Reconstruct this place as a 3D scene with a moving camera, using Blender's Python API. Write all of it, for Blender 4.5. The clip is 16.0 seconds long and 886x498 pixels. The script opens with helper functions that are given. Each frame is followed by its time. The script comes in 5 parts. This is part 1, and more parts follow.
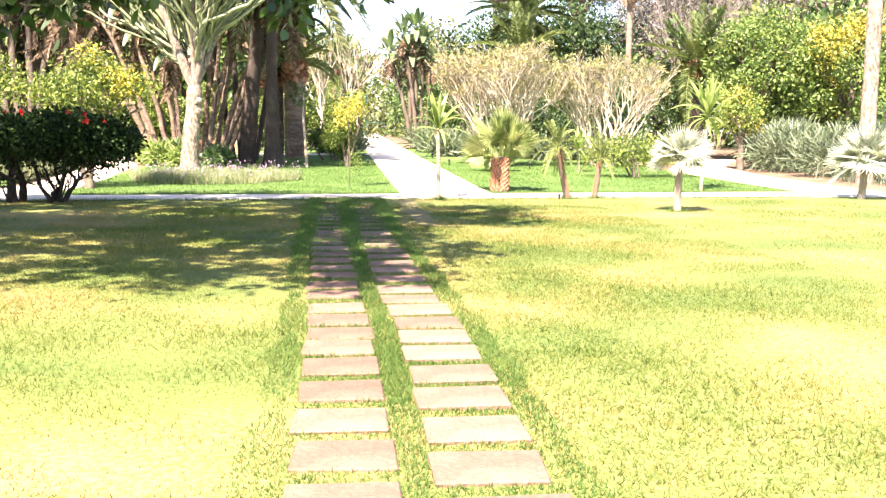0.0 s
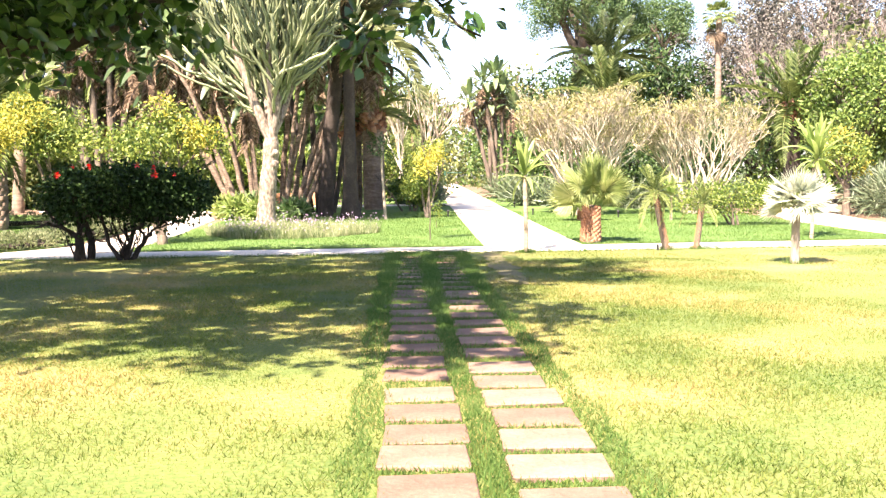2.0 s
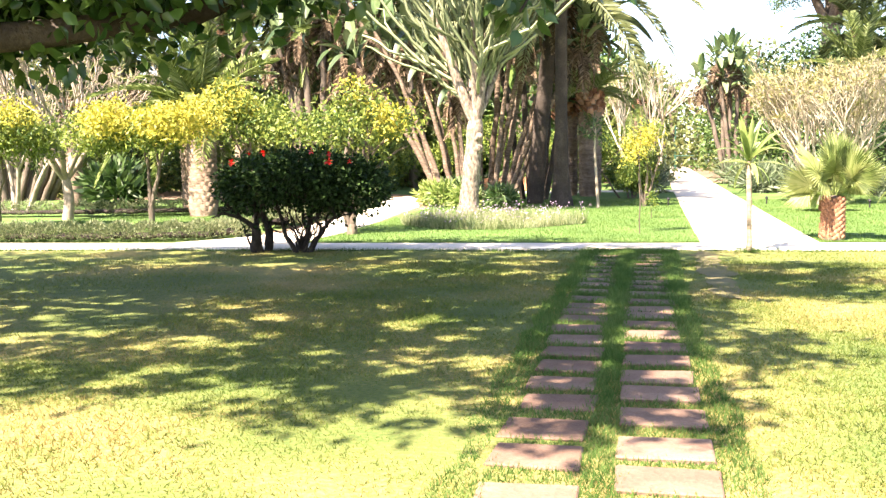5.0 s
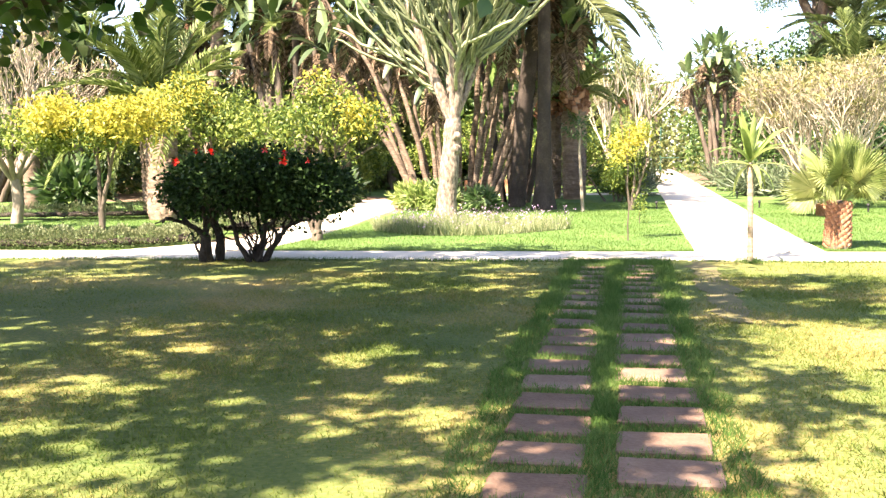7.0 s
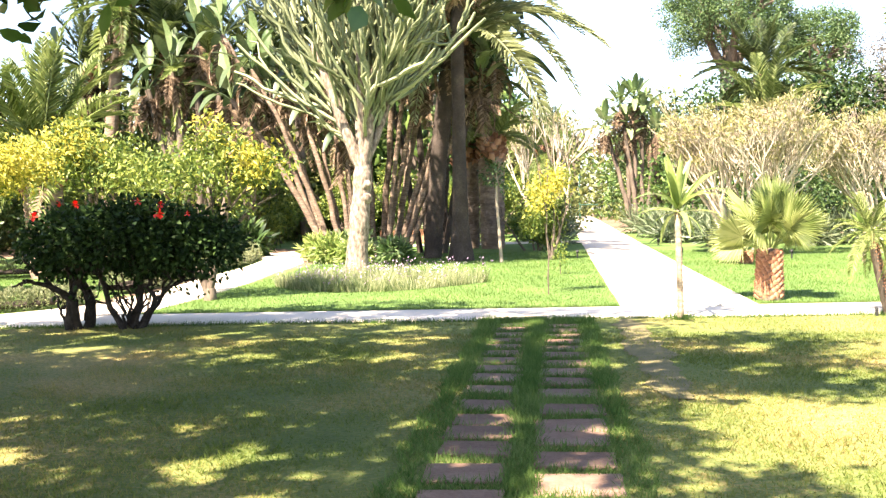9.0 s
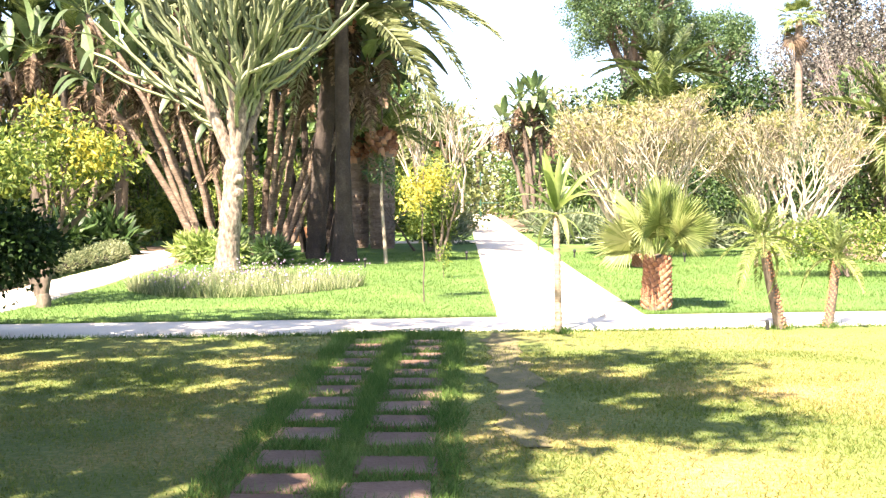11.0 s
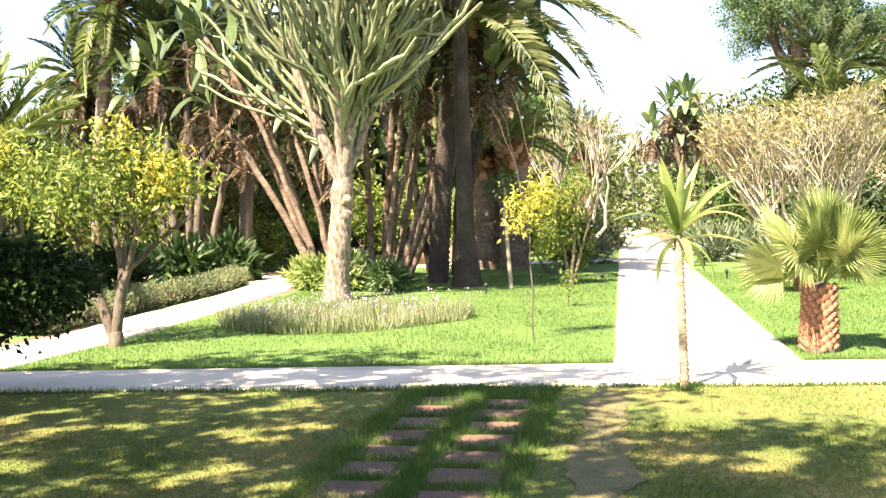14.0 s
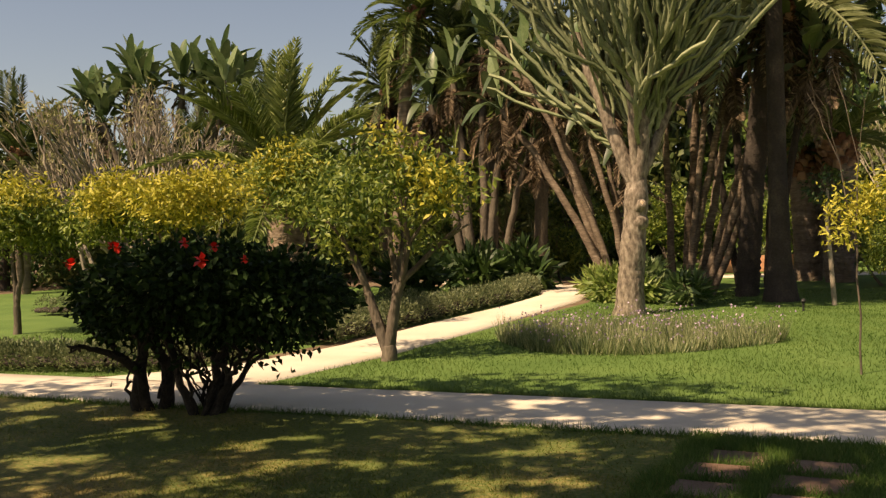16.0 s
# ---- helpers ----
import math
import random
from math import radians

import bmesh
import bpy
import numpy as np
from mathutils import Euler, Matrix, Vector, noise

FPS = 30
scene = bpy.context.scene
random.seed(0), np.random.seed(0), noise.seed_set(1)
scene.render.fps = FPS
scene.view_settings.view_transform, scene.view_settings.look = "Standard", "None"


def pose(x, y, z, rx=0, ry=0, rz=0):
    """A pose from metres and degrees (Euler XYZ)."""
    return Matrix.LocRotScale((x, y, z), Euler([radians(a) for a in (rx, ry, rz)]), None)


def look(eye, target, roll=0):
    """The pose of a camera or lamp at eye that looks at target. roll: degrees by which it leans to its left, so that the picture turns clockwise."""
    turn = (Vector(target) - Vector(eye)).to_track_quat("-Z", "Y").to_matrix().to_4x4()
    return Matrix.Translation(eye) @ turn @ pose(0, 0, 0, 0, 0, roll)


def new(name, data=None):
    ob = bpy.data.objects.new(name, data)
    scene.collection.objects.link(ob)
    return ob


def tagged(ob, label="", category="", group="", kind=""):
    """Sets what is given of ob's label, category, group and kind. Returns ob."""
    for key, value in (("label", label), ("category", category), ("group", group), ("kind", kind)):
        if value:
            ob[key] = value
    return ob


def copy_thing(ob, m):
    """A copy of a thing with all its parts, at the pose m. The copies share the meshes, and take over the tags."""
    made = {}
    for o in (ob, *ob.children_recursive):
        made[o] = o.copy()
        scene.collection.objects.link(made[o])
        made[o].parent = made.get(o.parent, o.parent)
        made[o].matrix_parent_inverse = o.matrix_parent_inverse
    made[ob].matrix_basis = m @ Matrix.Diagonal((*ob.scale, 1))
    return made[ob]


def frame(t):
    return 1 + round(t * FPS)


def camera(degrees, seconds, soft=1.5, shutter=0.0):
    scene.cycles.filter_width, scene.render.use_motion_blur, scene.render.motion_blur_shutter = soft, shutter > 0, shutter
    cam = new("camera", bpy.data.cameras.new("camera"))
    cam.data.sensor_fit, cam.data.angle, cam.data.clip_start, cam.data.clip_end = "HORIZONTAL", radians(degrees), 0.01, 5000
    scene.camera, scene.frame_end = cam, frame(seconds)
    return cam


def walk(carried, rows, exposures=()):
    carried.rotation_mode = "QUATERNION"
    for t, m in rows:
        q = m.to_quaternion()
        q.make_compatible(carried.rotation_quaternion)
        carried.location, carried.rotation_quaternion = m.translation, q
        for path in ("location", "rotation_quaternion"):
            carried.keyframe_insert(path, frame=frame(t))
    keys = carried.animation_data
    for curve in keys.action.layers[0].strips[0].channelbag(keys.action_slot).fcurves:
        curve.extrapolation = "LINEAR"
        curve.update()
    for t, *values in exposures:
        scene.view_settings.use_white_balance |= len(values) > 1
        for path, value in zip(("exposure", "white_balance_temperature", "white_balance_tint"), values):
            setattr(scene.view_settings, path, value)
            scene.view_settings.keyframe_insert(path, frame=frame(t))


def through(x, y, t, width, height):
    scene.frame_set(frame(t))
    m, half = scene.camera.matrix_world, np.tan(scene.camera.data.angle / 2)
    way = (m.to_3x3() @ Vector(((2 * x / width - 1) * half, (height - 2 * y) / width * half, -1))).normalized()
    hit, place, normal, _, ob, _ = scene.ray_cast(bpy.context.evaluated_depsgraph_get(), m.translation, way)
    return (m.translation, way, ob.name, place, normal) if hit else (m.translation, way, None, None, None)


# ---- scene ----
cam = camera(49.6, 16.0, 1.35)
PATH = [
    (0, (-1.38, -20.733, 1.361), (-1.161, -18.76, 1.118), 0.5),
    (0.5, (-1.383, -20.34, 1.371), (-1.269, -18.358, 1.129), 0.2),
    (1, (-1.403, -20.036, 1.34), (-1.443, -18.047, 1.138), 0.7),
    (1.5, (-1.423, -19.702, 1.329), (-1.414, -17.71, 1.151), -1.2),
    (2, (-1.404, -19.362, 1.342), (-1.348, -17.368, 1.201), -0.5),
    (2.5, (-1.349, -19.031, 1.327), (-1.37, -17.035, 1.199), -0.9),
    (3, (-1.2, -18.695, 1.356), (-1.226, -16.704, 1.163), -0.6),
    (3.5, (-1.044, -18.348, 1.394), (-1.27, -16.373, 1.175), 1.1),
    (4, (-0.962, -17.975, 1.386), (-1.219, -15.997, 1.229), 0.3),
    (4.5, (-0.887, -17.652, 1.416), (-1.197, -15.684, 1.241), 0.0),
    (5, (-0.887, -17.323, 1.405), (-1.308, -15.375, 1.233), -0.6),
    (5.2, (-0.862, -17.141, 1.394), (-1.247, -15.185, 1.232), -1.3),
    (7.3, (-1.004, -15.601, 1.389), (-1.387, -13.645, 1.219), -0.2),
    (7.5, (-1.006, -15.479, 1.379), (-1.357, -13.513, 1.28), -0.2),
    (8, (-1.061, -15.062, 1.374), (-1.323, -13.086, 1.216), -1.2),
    (8.5, (-1.03, -14.649, 1.405), (-1.373, -12.687, 1.225), -1.1),
    (9, (-0.98, -14.313, 1.415), (-1.21, -12.327, 1.345), -1.1),
    (9.5, (-0.891, -13.937, 1.443), (-1.147, -11.956, 1.347), -1.2),
    (10, (-0.794, -13.603, 1.452), (-0.903, -11.608, 1.364), -0.7),
    (10.2, (-0.749, -13.464, 1.471), (-0.776, -11.47, 1.33), -0.7),
    (12.3, (-0.044, -11.864, 1.428), (-0.106, -9.866, 1.476), 0.2),
    (12.5, (-0.001, -11.734, 1.455), (-0.047, -9.734, 1.464), 0.1),
    (13, (0.116, -11.393, 1.519), (0.061, -9.394, 1.494), -1.0),
    (13.5, (0.203, -11.137, 1.567), (0.051, -9.143, 1.555), -0.2),
    (14, (0.117, -10.624, 1.554), (-0.25, -8.658, 1.511), -1.6),
    (14.5, (0.073, -10.224, 1.577), (-0.421, -8.286, 1.547), -2.2),
    (15, (0.004, -9.858, 1.588), (-0.78, -8.018, 1.609), -1.4),
    (15.5, (0.016, -9.526, 1.606), (-0.894, -7.746, 1.621), -3.1),
    (16, (0.014, -9.195, 1.608), (-0.952, -7.444, 1.593), -1.6),
]
walk(cam, [(t, look(eye, aim, roll)) for t, eye, aim, roll in PATH],
     [(0, 2.68, 6550, 25), (1.5, 2.66, 6600, 25), (3.5, 2.70, 6650, 23), (5, 2.74, 6700, 21), (7.5, 2.72, 6850, 20), (9, 2.74, 6800, 20), (10, 2.7, 6750, 20), (12.5, 2.8, 6600, 24),
      (13.5, 2.74, 6700, 20), (14, 2.45, 7000, 19), (14.5, 1.8, 7800, 20), (15, 1.0, 8600, 19), (15.5, 0.68, 8800, 20), (16, 0.57, 8900, 20)])

# ---- light ----
SUN_AT = Vector((-0.30, -0.55, 0.82)).normalized()
world = bpy.data.worlds.new("sky")
scene.world = world
world.use_nodes = True
sky = world.node_tree.nodes.new("ShaderNodeTexSky")
sky.sky_type, sky.sun_disc = "NISHITA", False
sky.sun_elevation = math.asin(SUN_AT.z)
sky.sun_rotation = math.atan2(SUN_AT.x, SUN_AT.y)
sky.air_density, sky.dust_density, sky.ozone_density = 1.0, 1.1, 1.5
world.node_tree.links.new(sky.outputs[0], world.node_tree.nodes["Background"].inputs[0])
world.node_tree.nodes["Background"].inputs[1].default_value = 0.08
sun = new("sun", bpy.data.lights.new("sun", "SUN"))
sun.data.energy, sun.data.angle, sun.data.color = 5.0, radians(0.8), (1.0, 0.90, 0.73)
sun.matrix_world = look(SUN_AT * 60, (0, 0, 0))


# ---- materials ----
def material(name, colours, scale=3.0, rough=0.8, bump=0.3, bump_scale=40.0, glow_through=0.0, island=0.0, item=0.0, fine=0.35, gloss=0.3, stretch=(1, 1, 1)):
    """Noise over two scales between two or three colours, with relief; thin leaves let light through."""
    m = bpy.data.materials.new(name)
    m.use_nodes = True
    tree = m.node_tree
    nodes, links = tree.nodes, tree.links
    bsdf, out = nodes["Principled BSDF"], nodes["Material Output"]
    coord = nodes.new("ShaderNodeTexCoord")
    mapping = nodes.new("ShaderNodeMapping")
    mapping.inputs["Scale"].default_value = stretch
    links.new(coord.outputs["Object"], mapping.inputs[0])
    big, small = nodes.new("ShaderNodeTexNoise"), nodes.new("ShaderNodeTexNoise")
    big.inputs["Scale"].default_value, big.inputs["Detail"].default_value = scale, 4
    small.inputs["Scale"].default_value, small.inputs["Detail"].default_value = bump_scale, 3
    for n in (big, small):
        links.new(mapping.outputs[0], n.inputs["Vector"])
    blend = nodes.new("ShaderNodeMix")
    blend.inputs[0].default_value = fine
    links.new(big.outputs[0], blend.inputs[2])
    links.new(small.outputs[0], blend.inputs[3])
    value = blend.outputs[0]
    for amount, node, socket in ((island, "ShaderNodeNewGeometry", "Random Per Island"), (item, "ShaderNodeObjectInfo", "Random")):
        if amount:
            source = nodes.new(node)
            more = nodes.new("ShaderNodeMath")
            more.operation, more.inputs[1].default_value, more.inputs[2].default_value = "MULTIPLY_ADD", amount, -amount / 2
            links.new(source.outputs[socket], more.inputs[0])
            add = nodes.new("ShaderNodeMath")
            links.new(value, add.inputs[0])
            links.new(more.outputs[0], add.inputs[1])
            value = add.outputs[0]
    ramp = nodes.new("ShaderNodeValToRGB")
    stops = ramp.color_ramp.elements
    for n, c in enumerate(colours):
        at = 0.3 + 0.4 * n / (len(colours) - 1)
        if n < 2:
            stops[n].position = at
        else:
            stops.new(at)
    for n, c in enumerate(colours):
        stops[n].position, stops[n].color = 0.3 + 0.4 * n / (len(colours) - 1), (*c, 1)
    links.new(value, ramp.inputs[0])
    links.new(ramp.outputs[0], bsdf.inputs["Base Color"])
    bsdf.inputs["Roughness"].default_value = rough
    bsdf.inputs["Specular IOR Level"].default_value = gloss
    if bump:
        relief = nodes.new("ShaderNodeBump")
        relief.inputs["Strength"].default_value, relief.inputs["Distance"].default_value = bump, 0.02
        links.new(small.outputs[0], relief.inputs["Height"])
        links.new(relief.outputs[0], bsdf.inputs["Normal"])
    if glow_through:
        thin, mix = nodes.new("ShaderNodeBsdfTranslucent"), nodes.new("ShaderNodeMixShader")
        mix.inputs[0].default_value = glow_through
        links.new(ramp.outputs[0], thin.inputs[0])
        links.new(bsdf.outputs[0], mix.inputs[1])
        links.new(thin.outputs[0], mix.inputs[2])
        links.new(mix.outputs[0], out.inputs[0])
    return m


def leafy(name, *colours, rough=0.5, through=0.3, gloss=0.4, island=0.5, item=0.0):
    return material(name, colours, 1.2, rough, 0, 12, through, island, item, 0.3, gloss)


LAWN = material("dry lawn", ((0.046, 0.086, 0.015), (0.115, 0.138, 0.034), (0.34, 0.235, 0.095)), 0.5, 0.95, 0.5, 28, fine=0.4)
BLADE_DRY = material("lawn blades", ((0.066, 0.122, 0.020), (0.158, 0.190, 0.046), (0.38, 0.275, 0.110)), 0.5, 0.8, 0, 9, 0.45, 0.16, 0.0, 0.3, 0.1)
BLADE_LUSH = leafy("lush grass blades", (0.056, 0.122, 0.026), (0.102, 0.178, 0.042), (0.170, 0.238, 0.074), rough=0.7, through=0.5, gloss=0.1, island=0.3)
SAND = material("pale rolled sand", ((0.52, 0.44, 0.34), (0.62, 0.55, 0.44), (0.70, 0.63, 0.52)), 0.7, 0.95, 0.35, 90)
SOIL = material("garden soil", ((0.08, 0.05, 0.03), (0.16, 0.11, 0.07), (0.22, 0.16, 0.10)), 1.5, 0.95, 0.7, 30)
PAVER = material("reddish terracotta paver", ((0.115, 0.068, 0.046), (0.165, 0.104, 0.072), (0.23, 0.155, 0.112)), 2.5, 0.85, 0.45, 45, item=0.22)
BARK_PALE = material("pale grey bark", ((0.15, 0.12, 0.09), (0.27, 0.225, 0.17), (0.40, 0.345, 0.27)), 4.0, 0.9, 1.0, 22, stretch=(1, 1, 0.5))
BARK_KNOB = material("knobbly grey-brown bark", ((0.06, 0.047, 0.036), (0.20, 0.16, 0.12), (0.37, 0.31, 0.24)), 9.0, 0.95, 1.0, 18, fine=0.6, stretch=(1, 1, 0.45))
BARK_BROWN = material("brown bark", ((0.05, 0.041, 0.031), (0.11, 0.088, 0.066), (0.21, 0.17, 0.125)), 3.0, 0.9, 1.0, 25, stretch=(1, 1, 0.4))
# dark bark taken darker still, with the crowns' shade in its colour
BARK_DARK = material("dark bark deepened for shade", ((0.024, 0.019, 0.015), (0.045, 0.035, 0.028), (0.088, 0.070, 0.054)), 2.5, 0.9, 1.0, 25)
PALM_BARK = material("ringed palm bark", ((0.11, 0.078, 0.056), (0.205, 0.15, 0.108), (0.33, 0.26, 0.19)), 3.0, 0.9, 1.0, 14, stretch=(0.6, 0.6, 3))
BOOT = material("cut leaf bases", ((0.13, 0.055, 0.028), (0.26, 0.125, 0.066), (0.42, 0.24, 0.145)), 6.0, 0.85, 0.7, 30, island=0.5)
HUSK = leafy("dead palm leaves", (0.085, 0.060, 0.040), (0.175, 0.125, 0.082), (0.30, 0.225, 0.150), rough=0.8, through=0.15, gloss=0.1)
BLOND = material("blond frangipani bark", ((0.25, 0.205, 0.145), (0.40, 0.345, 0.26), (0.53, 0.48, 0.385)), 1.4, 0.8, 0.5, 30, island=0.3)
CACTUS = material("grey-green succulent stems", ((0.100, 0.126, 0.058), (0.185, 0.213, 0.108), (0.31, 0.335, 0.195)), 1.6, 0.7, 0.4, 22, island=0.35)
CITRUS = leafy("citrus leaves", (0.055, 0.105, 0.018), (0.135, 0.19, 0.032), (0.25, 0.30, 0.055), island=0.5)
LIME = leafy("yellow citrus leaves", (0.25, 0.26, 0.033), (0.41, 0.385, 0.05), (0.56, 0.49, 0.085), island=0.5)
# dark leaf green taken nearly to black, for the shade tree's shade
HIBISCUS = leafy("glossy hibiscus leaves darkened for shade", (0.010, 0.024, 0.007), (0.020, 0.045, 0.011), (0.038, 0.072, 0.018), rough=0.6, through=0.1, gloss=0.12)
RUBBER = leafy("large glossy dark leaves", (0.020, 0.055, 0.012), (0.045, 0.10, 0.020), (0.085, 0.16, 0.035), rough=0.3, through=0.22)
TREE_GREEN = leafy("tree leaves", (0.035, 0.08, 0.018), (0.075, 0.14, 0.03), (0.14, 0.21, 0.05))
TREE_DARK = leafy("dark tree leaves", (0.016, 0.040, 0.012), (0.035, 0.075, 0.018), (0.07, 0.12, 0.03))
TREE_OLIVE = leafy("olive shrub leaves", (0.06, 0.09, 0.025), (0.12, 0.15, 0.045), (0.20, 0.22, 0.07))
TREE_GOLD = leafy("yellowing leaves", (0.22, 0.22, 0.035), (0.42, 0.36, 0.05), (0.56, 0.46, 0.08))
PALM_GREEN = leafy("palm leaflets", (0.065, 0.105, 0.025), (0.13, 0.18, 0.045), (0.23, 0.28, 0.09), item=0.3)
PALM_LIGHT = leafy("bright date palm leaflets", (0.10, 0.15, 0.035), (0.185, 0.24, 0.065), (0.31, 0.36, 0.13), item=0.3)
# grey-green lightened further, so the sun on the fronds is in the colour
PALM_SILVER = leafy("grey-green date palm leaflets paled for sun", (0.16, 0.19, 0.085), (0.27, 0.30, 0.15), (0.40, 0.43, 0.24), item=0.3, through=0.5)
PALM_DARK = leafy("dark palm leaflets", (0.025, 0.045, 0.013), (0.055, 0.085, 0.024), (0.11, 0.145, 0.045), item=0.3)
FAN_GREEN = leafy("fan palm leaf", (0.14, 0.20, 0.05), (0.23, 0.29, 0.085), (0.35, 0.40, 0.15), rough=0.5, through=0.35, item=0.4)
FAN_SILVER = leafy("silver fan palm leaf", (0.26, 0.31, 0.20), (0.40, 0.44, 0.31), (0.54, 0.56, 0.42), rough=0.5, through=0.2, item=0.3)
YUCCA = leafy("strap leaves", (0.12, 0.19, 0.042), (0.225, 0.305, 0.075), (0.38, 0.44, 0.16), rough=0.4, through=0.35, item=0.35)
PADDLE = leafy("paddle leaves", (0.05, 0.10, 0.03), (0.11, 0.17, 0.06), (0.22, 0.28, 0.13), rough=0.4, through=0.25, item=0.3)
AGAVE = leafy("grey spiky leaves", (0.07, 0.10, 0.05), (0.12, 0.16, 0.085), (0.20, 0.235, 0.14), through=0.15)
HEDGE = leafy("low hedge leaves", (0.08, 0.115, 0.045), (0.15, 0.185, 0.08), (0.26, 0.285, 0.15))
REED = leafy("grey-green grass leaves", (0.10, 0.15, 0.055), (0.20, 0.25, 0.10), (0.36, 0.37, 0.20), island=0.8)
MAUVE = leafy("mauve flowers", (0.35, 0.24, 0.38), (0.50, 0.36, 0.50), (0.62, 0.48, 0.58))
RED = leafy("red hibiscus petals", (0.48, 0.010, 0.008), (0.64, 0.020, 0.012), (0.74, 0.05, 0.018), through=0.15, island=0.2)
CUT = material("fresh cut wood", ((0.45, 0.30, 0.18), (0.58, 0.42, 0.27), (0.66, 0.52, 0.36)), 8, 0.8, 0.3, 40)
CLAY = material("terracotta", ((0.36, 0.15, 0.075), (0.46, 0.22, 0.12), (0.55, 0.31, 0.19)), 4, 0.85, 0.3, 40)
STEEL = material("black painted metal", ((0.015, 0.016, 0.015), (0.025, 0.026, 0.024), (0.04, 0.04, 0.038)), 5, 0.5, 0.1, 60)
GREEN_PAINT = material("dark green paint", ((0.015, 0.05, 0.03), (0.025, 0.08, 0.05), (0.04, 0.10, 0.07)), 5, 0.5, 0.1, 60)

# ---- mesh tools ----
rng = np.random.default_rng(7)


class Soup:
    """Triangles and quads gathered for one mesh."""

    def __init__(self):
        self.verts, self.faces, self.count = [], [], 0

    def add(self, verts, faces):
        verts = np.asarray(verts, np.float32).reshape(-1, 3)
        self.faces.append(np.asarray(faces, np.int32) + self.count)
        self.verts.append(verts)
        self.count += len(verts)
        return self

    def mesh(self, name, mat):
        me = bpy.data.meshes.new(name)
        verts = np.concatenate(self.verts)
        me.vertices.add(len(verts))
        me.vertices.foreach_set("co", verts.ravel())
        sizes = np.concatenate([np.full(len(f), f.shape[1], np.int32) for f in self.faces])
        loops = np.concatenate([f.ravel() for f in self.faces])
        me.loops.add(len(loops))
        me.loops.foreach_set("vertex_index", loops)
        me.polygons.add(len(sizes))
        me.polygons.foreach_set("loop_start", np.concatenate([[0], np.cumsum(sizes)[:-1]]).astype(np.int32))
        me.update(calc_edges=True)
        me.materials.append(mat)
        return me


def part(name, soup, mat, parent, label="", smooth=False):
    me = soup.mesh(name, mat) if isinstance(soup, Soup) else soup
    if smooth:
        me.polygons.foreach_set("use_smooth", np.ones(len(me.polygons), bool))
    ob = new(name, me)
    ob.parent = parent
    return tagged(ob, label, kind="stuff" if name in STUFF else "")


STUFF = {"leaves", "foliage", "leaf_sheath", "flowers", "needles", "sunlit_sprays", "yellow_sprays", "branchwork", "trunk_scale", "low_spray", "low_leaves"}


def thing(name, x, y, label, category, group="", z=None, kind=""):
    ob = new(name)
    ob.empty_display_size = 0.2
    ob.location = (x, y, rise(x, y) if z is None else z)
    return tagged(ob, label, category, group, kind)


def rise(x, y):
    """The ground: level lawn, then a gentle slope up beyond the cross path."""
    return 0.0185 * (np.clip(y, 0.0, 62.0) - 4 * (1 - np.exp(-np.clip(y, 0, 62) / 4.0)) * 0.5)


def unit(v):
    v = np.asarray(v, float)
    return v / np.maximum(np.linalg.norm(v, axis=-1, keepdims=True), 1e-9)


LEAF = (np.array([(0, 0, 0), (0.5, 0.42, 0.10), (0, 1, -0.06), (-0.5, 0.42, 0.10)]), np.array([(0, 1, 2), (0, 2, 3)]))
BROAD = (np.array([(0, 0, 0), (0.38, 0.25, 0.07), (0.48, 0.6, 0.09), (0, 1, -0.12), (-0.48, 0.6, 0.09), (-0.38, 0.25, 0.07), (0, 0.5, 0.02)]),
         np.array([(0, 1, 6), (1, 2, 6), (2, 3, 6), (3, 4, 6), (4, 5, 6), (5, 0, 6)]))
BLADE = (np.array([(-0.5, 0, 0), (0.5, 0, 0), (0.1, 1, 0.25)]), np.array([(0, 1, 2)]))
STRAP = (np.array([(-0.35, 0, 0), (0.35, 0, 0), (-0.5, 0.35, 0.03), (0.5, 0.35, 0.03), (-0.4, 0.7, -0.03), (0.4, 0.7, -0.03), (0, 1, -0.16)]),
         np.array([(0, 1, 3), (0, 3, 2), (2, 3, 5), (2, 5, 4), (4, 5, 6)]))


def strew(soup, shape, places, ways, lengths, widths, roll=math.pi):
    """Copies of a flat shape: its own y runs along ways, turned at random about them."""
    verts, faces = shape
    n = len(places)
    ahead = unit(ways)
    side = unit(np.cross(ahead, np.where(np.abs(ahead[:, 2:3]) > 0.95, (1.0, 0, 0), (0, 0, 1.0))))
    up = np.cross(side, ahead)
    turn = rng.uniform(-roll, roll, (n, 1))
    side, up = side * np.cos(turn) + up * np.sin(turn), up * np.cos(turn) - side * np.sin(turn)
    lengths, widths = np.broadcast_to(lengths, n)[:, None, None], np.broadcast_to(widths, n)[:, None, None]
    v = verts[None]
    out = np.asarray(places)[:, None] + v[..., :1] * widths * side[:, None] + v[..., 1:2] * lengths * ahead[:, None] + v[..., 2:] * lengths * up[:, None]
    return soup.add(out, (faces[None] + (np.arange(n) * len(verts))[:, None, None]).reshape(-1, faces.shape[1]))


